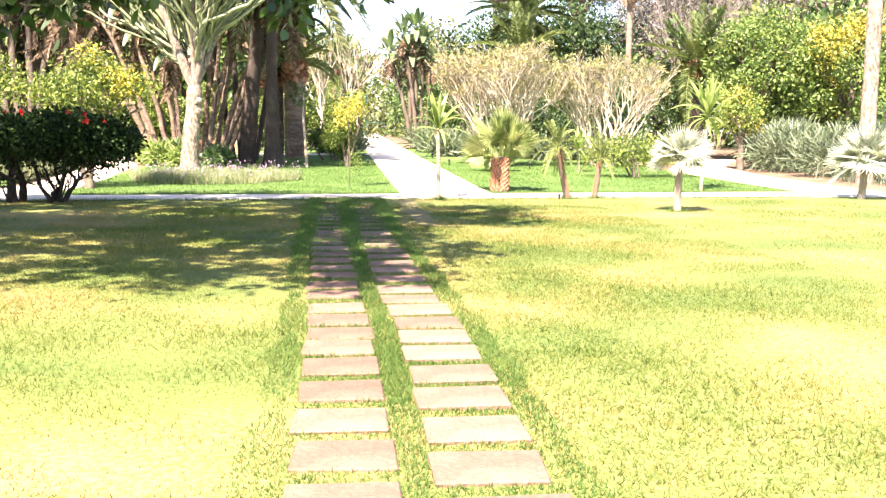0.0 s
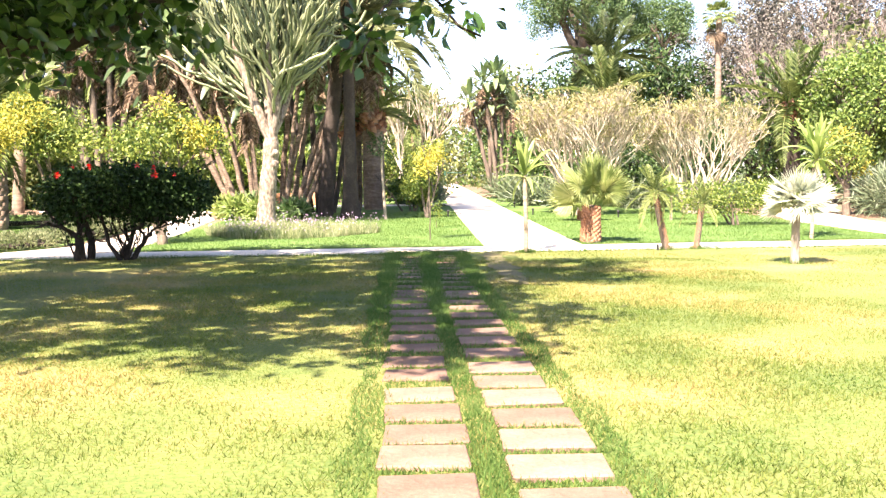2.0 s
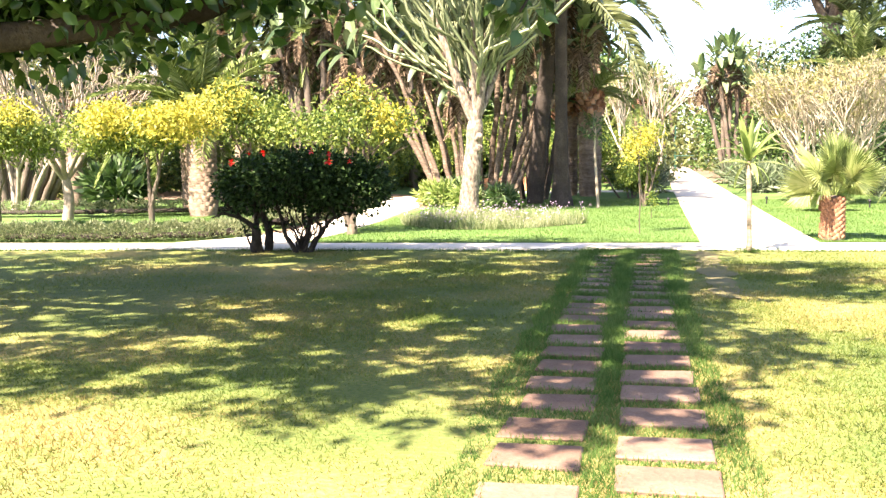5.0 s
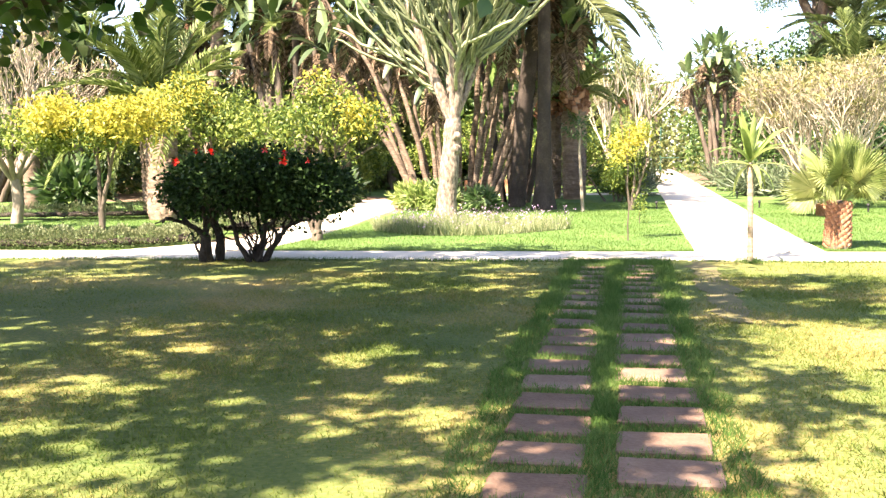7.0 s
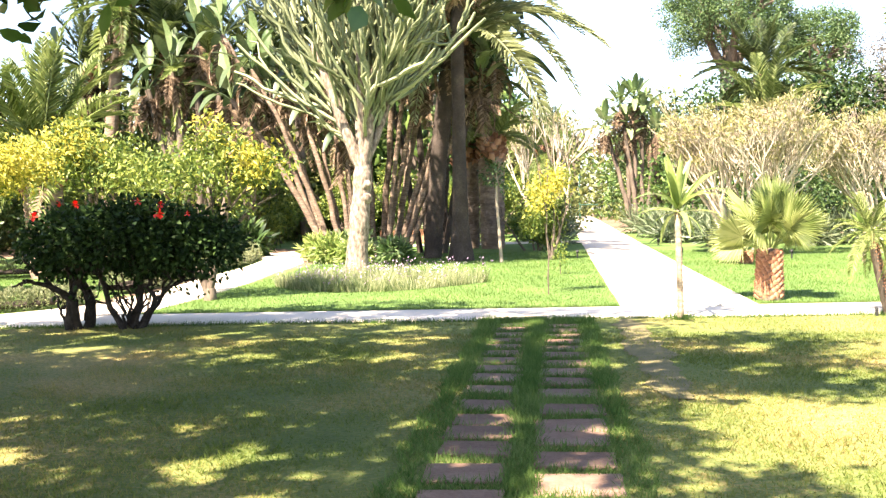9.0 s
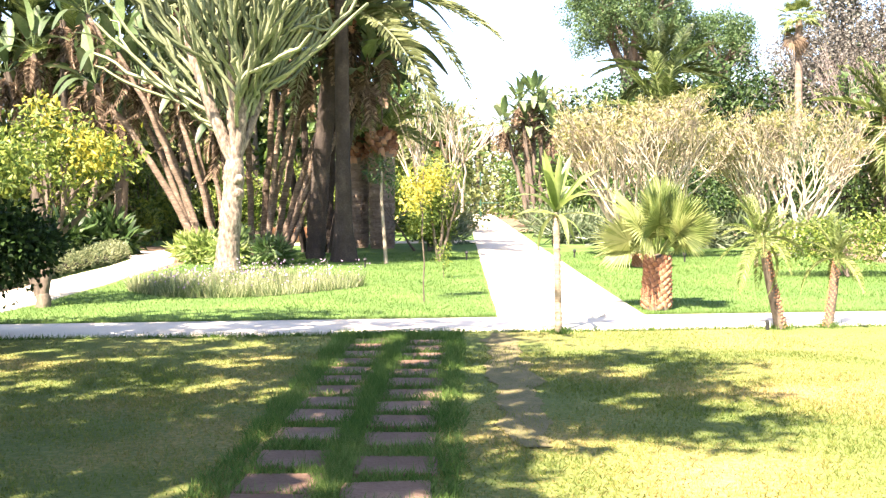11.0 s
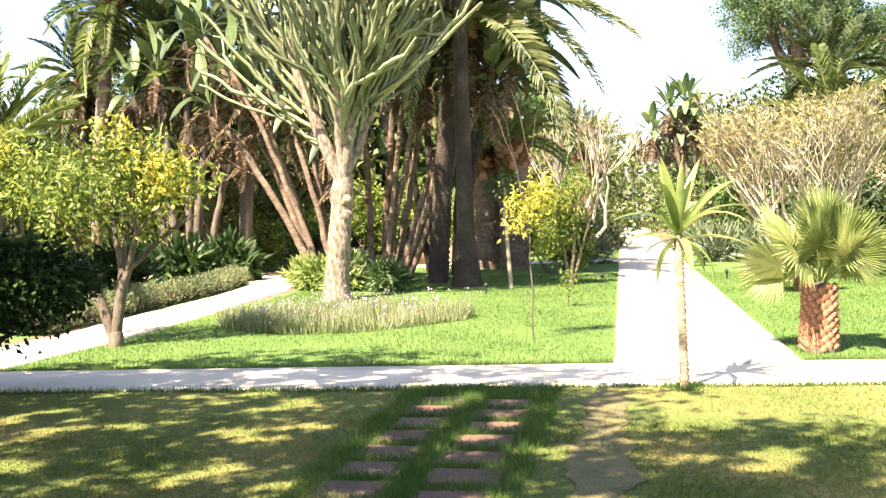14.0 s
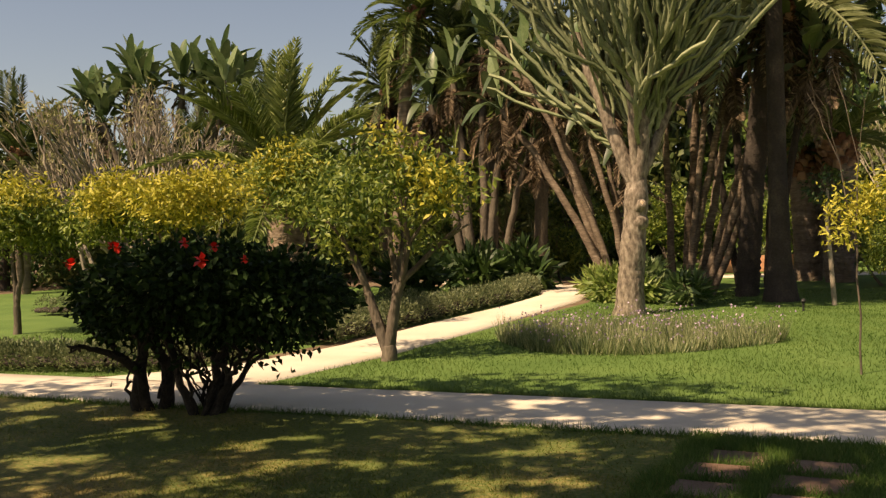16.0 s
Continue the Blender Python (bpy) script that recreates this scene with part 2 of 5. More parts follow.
def tube(soup, points, radii, sides=7, ribs=0.0, rough=0.0):
    """A round or ribbed limb along points, closed at its end."""
    points = np.asarray(points, float)
    n = len(points)
    radii = np.broadcast_to(radii, n)
    way = unit(np.gradient(points, axis=0))
    ref = np.array((0.31, 0.95, 0.05)) if abs(way[0][1]) < 0.9 else np.array((1.0, 0, 0))
    a = unit(np.cross(way, ref))
    b = np.cross(way, a)
    angle = np.arange(sides) * 2 * math.pi / sides
    wave = 1 - ribs * (np.arange(sides) % 2)
    r = radii[:, None] * wave[None] * (1 + rough * rng.uniform(-1, 1, (n, sides)))
    v = points[:, None] + (a[:, None] * np.cos(angle)[None, :, None] + b[:, None] * np.sin(angle)[None, :, None]) * r[..., None]
    i, j = np.meshgrid(np.arange(n - 1), np.arange(sides), indexing="ij")
    k = (j + 1) % sides
    quads = np.stack([i * sides + j, i * sides + k, (i + 1) * sides + k, (i + 1) * sides + j], -1).reshape(-1, 4)
    soup.add(v, quads)
    tip = np.concatenate([v[-1], points[-1:] + way[-1:] * radii[-1] * 0.5])
    soup.add(tip, [(s, (s + 1) % sides, sides) for s in range(sides)])
    return soup


def arc(start, way, length, bend=(0, 0, 0), steps=6, wobble=0.0):
    """Points of a limb that leaves start along way and bends."""
    s = np.linspace(0, 1, steps)[:, None]
    pts = np.asarray(start) + unit(way) * length * s + np.asarray(bend, float) * s**2 * length
    if wobble:
        pts[1:] += rng.normal(0, wobble, (steps - 1, 3)) * np.linspace(0.3, 1, steps - 1)[:, None]
    return pts


def fork(soup, start, way, length, radius, levels, split, spread, lift, shrink=0.72, taper=0.68, wobble=0.03, sides=6, tips=None):
    """Limbs that fork; gathers the tips."""
    steps = 5 if levels > 2 or sides > 5 else 3
    pts = arc(start, way, length, (0, 0, lift), steps, wobble * length)
    tube(soup, pts, np.linspace(radius, radius * taper, steps), sides if levels > 1 else max(4, sides - 1))
    if levels == 0:
        tips.append((pts[-1], unit(pts[-1] - pts[-2])))
        return
    ahead = unit(pts[-1] - pts[-2])
    count = split if isinstance(split, int) else rng.integers(split[0], split[1] + 1)
    for n in range(count):
        angle = n * 2 * math.pi / count + rng.uniform(0, 1.5)
        side = unit(np.cross(ahead, (0.3, 0.2, 1))) * math.cos(angle)
        side = side + np.cross(ahead, side) * math.sin(angle) if abs(math.cos(angle)) > 0.05 else unit(np.cross(ahead, (1, 0.2, 0)))
        fork(soup, pts[-1], ahead + side * spread * rng.uniform(0.7, 1.2), length * shrink * rng.uniform(0.8, 1.15), radius * taper * 0.85,
             levels - 1, split, spread, lift, shrink, taper, wobble, sides, tips)


def blob(lobes, n, hollow=0.55):
    """Points in ellipsoids (x, y, z, rx, ry, rz), denser towards their skins, and the ways outwards."""
    lobes = np.asarray(lobes, float)
    size = (lobes[:, 3] * lobes[:, 4] + lobes[:, 4] * lobes[:, 5] + lobes[:, 3] * lobes[:, 5])
    pick = rng.choice(len(lobes), n, p=size / size.sum())
    d = unit(rng.normal(size=(n, 3)))
    r = rng.uniform(hollow**3, 1, n) ** (1 / 3)
    r *= 1 + 0.16 * np.sin(d[:, 0] * 5 + pick) * np.cos(d[:, 1] * 4 + 2 * pick) + rng.normal(0, 0.05, n)
    chosen = lobes[pick]
    return chosen[:, :3] + d * r[:, None] * chosen[:, 3:], d


def gappy(p, wave, share):
    """Which points of a crown lie outside the gaps between its sprays; the gaps run down through the leaf layers."""
    q = (p[:, :2] - p[:, 2:] * (SUN_AT.x / SUN_AT.z, SUN_AT.y / SUN_AT.z)) * (2 * math.pi / wave)
    field = sum(np.sin(q[:, 0] * math.cos(a) * k + q[:, 1] * math.sin(a) * k + 9 * a) for a, k in ((0.3, 0.55), (1.4, 0.7), (2.3, 1.0), (2.9, 1.35), (0.9, 1.7), (1.9, 2.2)))
    return field < np.quantile(field, 1 - share)


def foliage(lobes, n, length, width, shape=LEAF, hollow=0.55, droop=0.2, jitter=0.7, clump=0, gaps=None):
    """A crown of single leaves, some gathered in clumps."""
    soup = Soup()
    p, d = blob(lobes, n, hollow)
    if clump:
        seeds = max(1, n // clump)
        p[seeds:] = p[rng.integers(0, seeds, n - seeds)] + np.clip(rng.normal(0, 1.3, (n - seeds, 3)), -1.9, 1.9) * length
    if gaps:
        keep = gappy(p, *gaps)
        p, d, n = p[keep], d[keep], int(keep.sum())
    ways = d + rng.normal(0, jitter, (n, 3)) - np.array((0, 0, droop))
    strew(soup, shape, p, ways, length * rng.uniform(0.7, 1.25, n), width * rng.uniform(0.75, 1.2, n))
    return soup


# ---- ground, paths ----
def cross_far(x):
    return 0.12 + 0.085 * x


def cross_near(x):
    return -1.33 + 0.085 * x


def lush(x, y):
    """Where the watered lawns lie beyond the cross path."""
    middle = (x > -7.35 - np.clip(y - 16, 0, 6)) & (x < 9.6) & (y < 30)
    left = (x < -8.9) & (x > -30) & (y < 16)
    return (y > cross_far(x)) & (middle | left) | ((x > 11.5) & (y < 2) & (y > cross_far(x)))


def ground_sheet():
    xs = np.unique(np.concatenate([np.linspace(-600, -40, 15), np.arange(-40, 40.01, 0.5), np.linspace(40, 600, 15)]))
    ys = np.unique(np.concatenate([np.linspace(-400, -26, 10), np.arange(-26, 44.01, 0.5), np.linspace(44, 900, 18)]))
    gx, gy = np.meshgrid(xs, ys)
    gz = rise(gx, gy) + 0.008 * np.sin(gx * 1.3 + gy * 0.7) * np.sin(gy * 0.9) - 0.008
    i, j = np.meshgrid(np.arange(len(ys) - 1), np.arange(len(xs) - 1), indexing="ij")
    n = len(xs)
    quads = np.stack([i * n + j, i * n + j + 1, (i + 1) * n + j + 1, (i + 1) * n + j], -1).reshape(-1, 4)
    me = Soup().add(np.stack([gx, gy, gz], -1), quads).mesh("ground", LAWN)
    me.materials.append(material("watered lawn", ((0.055, 0.11, 0.022), (0.083, 0.15, 0.032), (0.12, 0.187, 0.046)), 0.8, 0.95, 0.4, 60))
    me.materials.append(SOIL)
    cx, cy = ((gx[:-1, :-1] + gx[1:, 1:]) / 2).ravel(), ((gy[:-1, :-1] + gy[1:, 1:]) / 2).ravel()
    index = np.where(cy < cross_near(cx) + 0.5, 0, np.where(lush(cx, cy), 1, 2)).astype(np.int32)
    me.polygons.foreach_set("material_index", index)
    me.polygons.foreach_set("use_smooth", np.ones(len(index), bool))
    return tagged(new("ground", me), "sunlit lawn, dry and yellowing in patches", "lawn", kind="structure")


ground_sheet()


def strip(name, edge_a, edge_b, label, steps=60, up=0.014):
    """A path between two edges, laid on the ground with a thin rounded rim."""
    def along(edge):
        e = np.asarray(edge, float)
        d = np.concatenate([[0], np.cumsum(np.linalg.norm(np.diff(e, axis=0), axis=1))])
        s = np.linspace(0, d[-1], steps)
        return np.stack([np.interp(s, d, e[:, 0]), np.interp(s, d, e[:, 1])], -1)
    a, b = along(edge_a), along(edge_b)
    for k in (a, b):
        k += rng.normal(0, 0.004, k.shape)
    across = np.array((0, 0.012, 0.25, 0.5, 0.75, 0.988, 1.0))
    p = a[:, None] * (1 - across[None, :, None]) + b[:, None] * across[None, :, None]
    z = rise(p[..., 0], p[..., 1]) + up
    z[:, 0] -= 0.04
    z[:, -1] -= 0.04
    i, j = np.meshgrid(np.arange(steps - 1), np.arange(6), indexing="ij")
    quads = np.stack([i * 7 + j, i * 7 + j + 1, (i + 1) * 7 + j + 1, (i + 1) * 7 + j], -1).reshape(-1, 4)
    me = Soup().add(np.concatenate([p, z[..., None]], -1), quads).mesh(name, SAND)
    return tagged(new(name, me), label, "path", kind="structure")


XS = np.linspace(-45, 34, 40)
strip("path_cross", [(x, cross_near(x)) for x in XS], [(x, cross_far(x)) for x in XS], "pale sandy garden path crossing between two lawns", 160)
strip("path_main", [(2.03, 0.15), (2.03, 72)], [(0.0, 0.0), (0.0, 72)], "straight pale sandy garden path running away between lawns", 160, 0.018)
strip("path_fork", [(-7.35, -0.6), (-7.25, 2.4), (-7.4, 5.6), (-7.6, 8.0), (-7.8, 11.4), (-8.6, 14.2), (-11, 17.5), (-16, 20)],
      [(-9.7, -0.8), (-8.7, 0.9), (-8.55, 3.0), (-8.85, 6.6), (-9.0, 10.0), (-9.4, 13.0), (-11.6, 15.8), (-16, 18)],
      "pale sandy side path bending away beside a hedge", 90, 0.022)
strip("path_back", [(-9.2, 13.4), (-8.4, 17.2), (-6.5, 19.4), (-3.0, 20.3), (0.2, 20.6)], [(-10.2, 15.4), (-9.2, 18.4), (-7.0, 20.5), (-3.2, 21.4), (0.2, 21.7)], "pale sandy path through the clearing below the palms", 50, 0.026)
strip("path_right", [(11.7, 0.6), (11.4, 3.0), (11.5, 7.6), (12.2, 12.0), (15, 17.5)], [(9.6, 0.7), (9.6, 3.0), (9.5, 5.0), (9.5, 8.2), (10.3, 12.0), (13, 18)],
      "pale sandy side path beside spiky shrubs", 70, 0.022)

# ---- grass ----
def paver_rows(start, gaps):
    """Centres of a column of hand-laid pavers, with uneven gaps."""
    return np.concatenate([[start - 0.51 * k for k in (3, 2, 1)], start + np.concatenate([[0], np.cumsum(gaps)])])


COLUMNS = ((-1.585, -1.145, paver_rows(-16.81, [0.50, 0.51, 0.53, 0.48, 0.44, 0.46, 0.49, 0.59, 0.49, 0.60, 0.51, 0.51, 0.52, 0.50, 0.54, 0.54, 0.43, 0.38, 0.51, 0.64, 0.54] + [0.49] * 8)),
           (-0.985, -0.515, paver_rows(-16.50, [0.53, 0.49, 0.50, 0.48, 0.48, 0.47, 0.48, 0.48, 0.61, 0.55, 0.47, 0.55, 0.51, 0.56, 0.49, 0.53, 0.36, 0.53, 0.64] + [0.50] * 9)))
DEEP = 0.36


def lane(y):
    """The sideways drift of the paver columns along the lawn."""
    return np.interp(y, (-14, -12.4, -9.3, -5, -2), (0, -0.05, -0.112, -0.145, -0.14))


def off_pavers(x, y, margin=0.0):
    free = np.ones(len(x), bool)
    x = x - lane(y)
    for x0, x1, rows in COLUMNS:
        near = np.abs(y[:, None] - rows[None]).min(axis=1)
        free &= ~((x > x0 + margin) & (x < x1 - margin) & (near < DEEP / 2 - margin / 2))
    return free


def grass(name, x, y, mat, tall, wide, label, lean=0.5, category="grass"):
    n = len(x)
    p = np.stack([x, y, rise(x, y) - 0.012], -1)
    ways = np.stack([rng.normal(0, lean, n), rng.normal(0, lean, n), np.ones(n)], -1)
    soup = strew(Soup(), BLADE, p, ways, (tall(x, y) if callable(tall) else tall) * rng.uniform(0.5, 1.3, n), wide * rng.uniform(0.7, 1.3, n))
    return tagged(new(name, soup.mesh(name, mat)), label, category, kind="stuff")


def region(n, x0, x1, y0, y1):
    return rng.uniform(x0, x1, n), rng.uniform(y0, y1, n)


def lawn_height(u, v):
    """Mown lawn, tufty in places and thin in others."""
    return 0.034 + 0.014 * np.sin(u * 3.1 + 1.7 * np.sin(v * 1.9)) * np.sin(v * 3.7 + 1.3 * np.sin(u * 2.3))


x, y = region(210000, -11, 9, -19, -1.2)
keep = (y < cross_near(x) - 0.02) & off_pavers(x, y, 0.02)
x, y = x[keep], y[keep]
nx, ny = region(190000, -5.5, 3.5, -17.5, -3)
keep = off_pavers(nx, ny, 0.02)
x, y = np.concatenate([x, nx[keep]]), np.concatenate([y, ny[keep]])
grass("dry_grass", x, y, BLADE_DRY, lawn_height, 0.008, "short dry yellow-green lawn grass", 0.75)
bands = []
for x0, x1, n in ((-1.83, -1.56, 17000), (-1.17, -0.96, 15000), (-0.54, -0.30, 15000), (-1.59, -0.51, 80000)):
    bx, by = region(n, x0, x1, -19, -1.5)
    tuft = 0.5 + 0.5 * np.sin(by * 5.1 + x0 * 7 + 1.5 * np.sin(by * 1.3)) * np.sin(by * 1.7 + x0)
    middle = (x0 + x1) / 2
    fringe = x1 - x0 < 0.5
    ok = np.abs(bx - middle) < (x1 - x0) / 2 * ((0.35 + 0.65 * tuft) if fringe else 1)
    bx = bx + lane(by)
    ok &= off_pavers(bx, by, np.interp(by, (-17, -11, -6), (0.015, 0.03, 0.05)))
    bands.append((bx[ok], by[ok]))
grass("lush_grass", np.concatenate([b[0] for b in bands]), np.concatenate([b[1] for b in bands]), BLADE_LUSH, lambda u, v: np.interp(v, (-17, -12, -8, -2), (0.034, 0.048, 0.078, 0.1)), 0.008,
      "lush green grass growing between and beside the pavers", 0.55)
x, y = region(190000, -16, 9.6, -0.8, 15)
keep = lush(x, y) & ~((x > -0.02) & (x < 2.05)) & ~((x < -7.3) & (x > -9.7))
grass("lawn_grass", x[keep], y[keep], BLADE_LUSH, 0.05, 0.01, "thick bright green watered lawn grass", 0.5)
for name, xs_, y_of in (("edge_grass", np.linspace(-14, 9, 9000), cross_near), ("edge_grass", np.linspace(-7.3, 0, 5000), cross_far), ("edge_grass", np.linspace(2.05, 9.4, 4500), cross_far)):
    side = -1 if y_of is cross_near else 1
    yy = y_of(xs_) + side * np.abs(rng.normal(0, 0.05, len(xs_)))
    grass(name, xs_ + rng.normal(0, 0.02, len(xs_)), yy, BLADE_LUSH, 0.075, 0.009, "uneven fringe of grass along the path's edge", 0.6)


# ---- palms and other plant makers ----
def frond_mesh(name, mat, length, droop, leaflet, pairs=42, wide=0.05, vee=0.5):
    """A feather leaf along +y: a tapering stalk with two rows of leaflets."""
    soup = Soup()
    s = np.linspace(0, 1, 12)
    pts = np.stack([0 * s, length * (s - 0.18 * droop * s**3), length * (0.12 * s - droop * s**2.2)], -1)
    tube(soup, pts, np.linspace(0.028, 0.006, 12) * length / 2.6, 5)
    for side in (-1, 1):
        t = np.linspace(0.14, 0.99, pairs) + rng.uniform(-0.008, 0.008, pairs)
        p = np.stack([np.interp(t, s, pts[:, k]) for k in range(3)], -1)
        ahead = unit(np.stack([np.interp(t, s, np.gradient(pts[:, k])) for k in range(3)], -1))
        up = np.cross((1.0, 0, 0), ahead)
        way = ahead * (0.55 + 0.5 * t[:, None]) + np.array((side, 0, 0)) + up * vee * rng.uniform(0.5, 1.2, (pairs, 1)) - np.array((0, 0, 0.28)) * t[:, None]
        size = leaflet * np.sin(np.pi * np.clip(t * 0.86 + 0.12, 0, 1)) ** 0.6 * rng.uniform(0.85, 1.1, pairs)
        strew(soup, LEAF, p, way, size, wide, 0.4)
    return soup.mesh(name, mat)


def fan_mesh(name, mat, stalk, radius, spread=125, ribs=34, droop=0.25, joined=0.58):
    """A pleated fan leaf on a stalk along +y, its segments split towards their tips."""
    soup = Soup()
    tube(soup, [(0, 0, 0), (0, stalk * 0.5, 0.03), (0, stalk, 0)], [0.016, 0.011, 0.008], 5)
    step = radians(2 * spread) / ribs
    for n in range(ribs):
        a = radians(-spread) + (n + 0.5) * step
        reach = radius * (0.86 + 0.14 * math.cos(a)) * rng.uniform(0.92, 1.05)
        hub = np.array((0, stalk, 0))
        def at(angle, r, z):
            return hub + np.array((math.sin(angle) * r, math.cos(angle) * r * 0.96, z + 0.14 * radius * (1 - math.cos(angle)) * 0.5 - droop * radius * (r / radius) ** 3 * rng.uniform(0.7, 1.3)))
        inner = joined * reach
        v = [hub, at(a - step / 2, inner, -0.012), at(a, inner, 0.02), at(a + step / 2, inner, -0.012), at(a + rng.normal(0, 0.012), reach, 0.0)]
        soup.add(v, [(0, 1, 2), (0, 2, 3), (1, 4, 2), (2, 4, 3)])
    return soup.mesh(name, mat)


def strap_mesh(name, mat, length, width, droop):
    """One sword-shaped leaf along +y, folded along its middle."""
    s = np.linspace(0, 1, 8)
    w = width * np.sin(np.pi * np.clip(0.12 + 0.88 * s, 0, 1)) ** 0.7 * 0.5
    y_, z_ = length * (s - 0.25 * droop * s**3), -length * droop * s**2.4
    v = np.concatenate([np.stack([-w, y_, z_ + w * 0.5], -1), np.stack([0 * s, y_, z_], -1), np.stack([w, y_, z_ + w * 0.5], -1)])
    q = [(c * 8 + i, c * 8 + 8 + i, c * 8 + 9 + i, c * 8 + 1 + i) for c in range(2) for i in range(7)]
    return Soup().add(v, q).mesh(name, mat)


def grown(*given):
    """One forking stem as a mesh of its own."""
    soup = Soup()
    fork(soup, *given, tips=[])
    return soup


def crown_of(parent, name, meshes, top, count, high, low, roll=8.0, jitter=5.0, scale=(0.85, 1.1)):
    """Leaves round a growing point: a spiral from upright young ones to hanging old ones."""
    for n in range(count):
        f = n / max(1, count - 1)
        me = meshes[min(len(meshes) - 1, int(f * len(meshes)))]
        ob = new(name, me)
        ob.parent = parent
        k = rng.uniform(*scale)
        ob.matrix_local = Matrix.Translation(top) @ pose(0, 0, 0, high + (low - high) * f + rng.normal(0, jitter), rng.normal(0, roll), n * 137.5 + rng.normal(0, 9)) @ Matrix.Diagonal((k, k, k, 1))


def rings(soup, pts, r0, r1, every=0.13, sides=12, proud=1.1):
    """A palm trunk with a ridge at every old leaf scar."""
    pts = np.asarray(pts, float)
    d = np.concatenate([[0], np.cumsum(np.linalg.norm(np.diff(pts, axis=0), axis=1))])
    n = max(4, int(d[-1] / every) * 2)
    s = np.linspace(0, d[-1], n)
    p = np.stack([np.interp(s, d, pts[:, k]) for k in range(3)], -1)
    r = np.linspace(r0, r1, n) * np.where(np.arange(n) % 2, proud, 1.0)
    return tube(soup, p, r, sides, 0, 0.04)


def boots(top_z, radius, n, size, low=0.0, lean=0.8):
    """Stubs of cut leaf stalks in a spiral round a trunk."""
    soup = Soup()
    k = np.arange(n)
    a, z = k * 2.39996, low + (top_z - low) * k / n
    out = np.stack([np.cos(a), np.sin(a), 0 * a], -1)
    p = out * radius * 0.82 + np.stack([0 * z, 0 * z, z], -1)
    for q, w in zip(p, out):
        way = unit(w * lean + np.array((0, 0, 1)))
        side = np.cross(way, w)
        side = unit(side)
        fat, th = size * rng.uniform(0.4, 0.52), size * 0.16
        b, t = q - way * size * 0.3, q + way * size * rng.uniform(0.5, 0.75)
        nrm = unit(np.cross(side, way))
        v = [b - side * fat - nrm * th, b + side * fat - nrm * th, b + side * fat + nrm * th, b - side * fat + nrm * th,
             t - side * fat * 0.55 - nrm * th, t + side * fat * 0.55 - nrm * th, t + side * fat * 0.55 + nrm * th, t - side * fat * 0.55 + nrm * th]
        soup.add(v, [(0, 1, 5, 4), (1, 2, 6, 5), (2, 3, 7, 6), (3, 0, 4, 7), (4, 5, 6, 7)])
    return soup


FEATHER = [frond_mesh("frond", PALM_GREEN, 2.7, d, 0.52, 46) for d in (0.12, 0.3, 0.5, 0.75)]
FEATHER_LIGHT = [frond_mesh("frond", PALM_LIGHT, 2.7, d, 0.52, 46) for d in (0.12, 0.3, 0.5, 0.75)]
FEATHER_DARK = [frond_mesh("frond", PALM_DARK, 3.2, d, 0.6, 46) for d in (0.15, 0.35, 0.55, 0.85)]
HUSKS = [frond_mesh("dead_frond", HUSK, 1.7, d, 0.35, 24, 0.05) for d in (0.5, 0.9)]


def feather_palm(x, y, trunk, r0, r1, count, meshes, label, size=1.0, bend=(0, 0), high=80, low=-35, husks=0, bark=PALM_BARK, group=""):
    palm = thing("date_palm", x, y, label, "palm tree", group)
    top = (bend[0], bend[1], trunk)
    pts = [(0, 0, -0.1), (bend[0] * 0.25, bend[1] * 0.25, trunk * 0.4), (bend[0] * 0.6, bend[1] * 0.6, trunk * 0.75), top]
    part("trunk", rings(Soup(), pts, r0, r1), bark, palm, "rough ringed trunk", True)
    part("leaf_sheath", boots(0.75, r1 * 1.05, 46, 0.34, 0.0, 0.9), BOOT, palm).location = (bend[0], bend[1], trunk - 0.6)
    if r0 > 0.28 and bark is PALM_BARK:
        part("trunk_scale", boots(trunk - 0.4, (r0 + r1) * 0.53, int(70 * trunk), 0.24, 0.05, 0.35), bark, palm, "overlapping cut leaf scars")
    crown_of(palm, "frond", meshes, top, count, high, low, scale=(0.85 * size, 1.1 * size))
    if husks:
        crown_of(palm, "dead_frond", HUSKS, (bend[0], bend[1], trunk - 0.2), husks, -45, -80, scale=(0.8, 1.2))
    return palm


FAN = [fan_mesh("fan_leaf", FAN_GREEN, 0.56, 0.70, d, 46, b) for d, b in ((105, 0.04), (118, 0.09), (125, 0.18))]
FAN_S = [fan_mesh("fan_leaf", FAN_SILVER, 0.26, 0.46, d, 20, b, 0.3) for d, b in ((75, 0.03), (90, 0.08), (100, 0.14))]
FAN_FAR = [fan_mesh("fan_leaf", PALM_GREEN, 0.9, 0.8, d, 22, b, 0.35) for d, b in ((110, 0.1), (125, 0.5))]
FAN_DEAD = [fan_mesh("dead_leaf", HUSK, 0.8, 0.8, 110, 18, 0.8)]


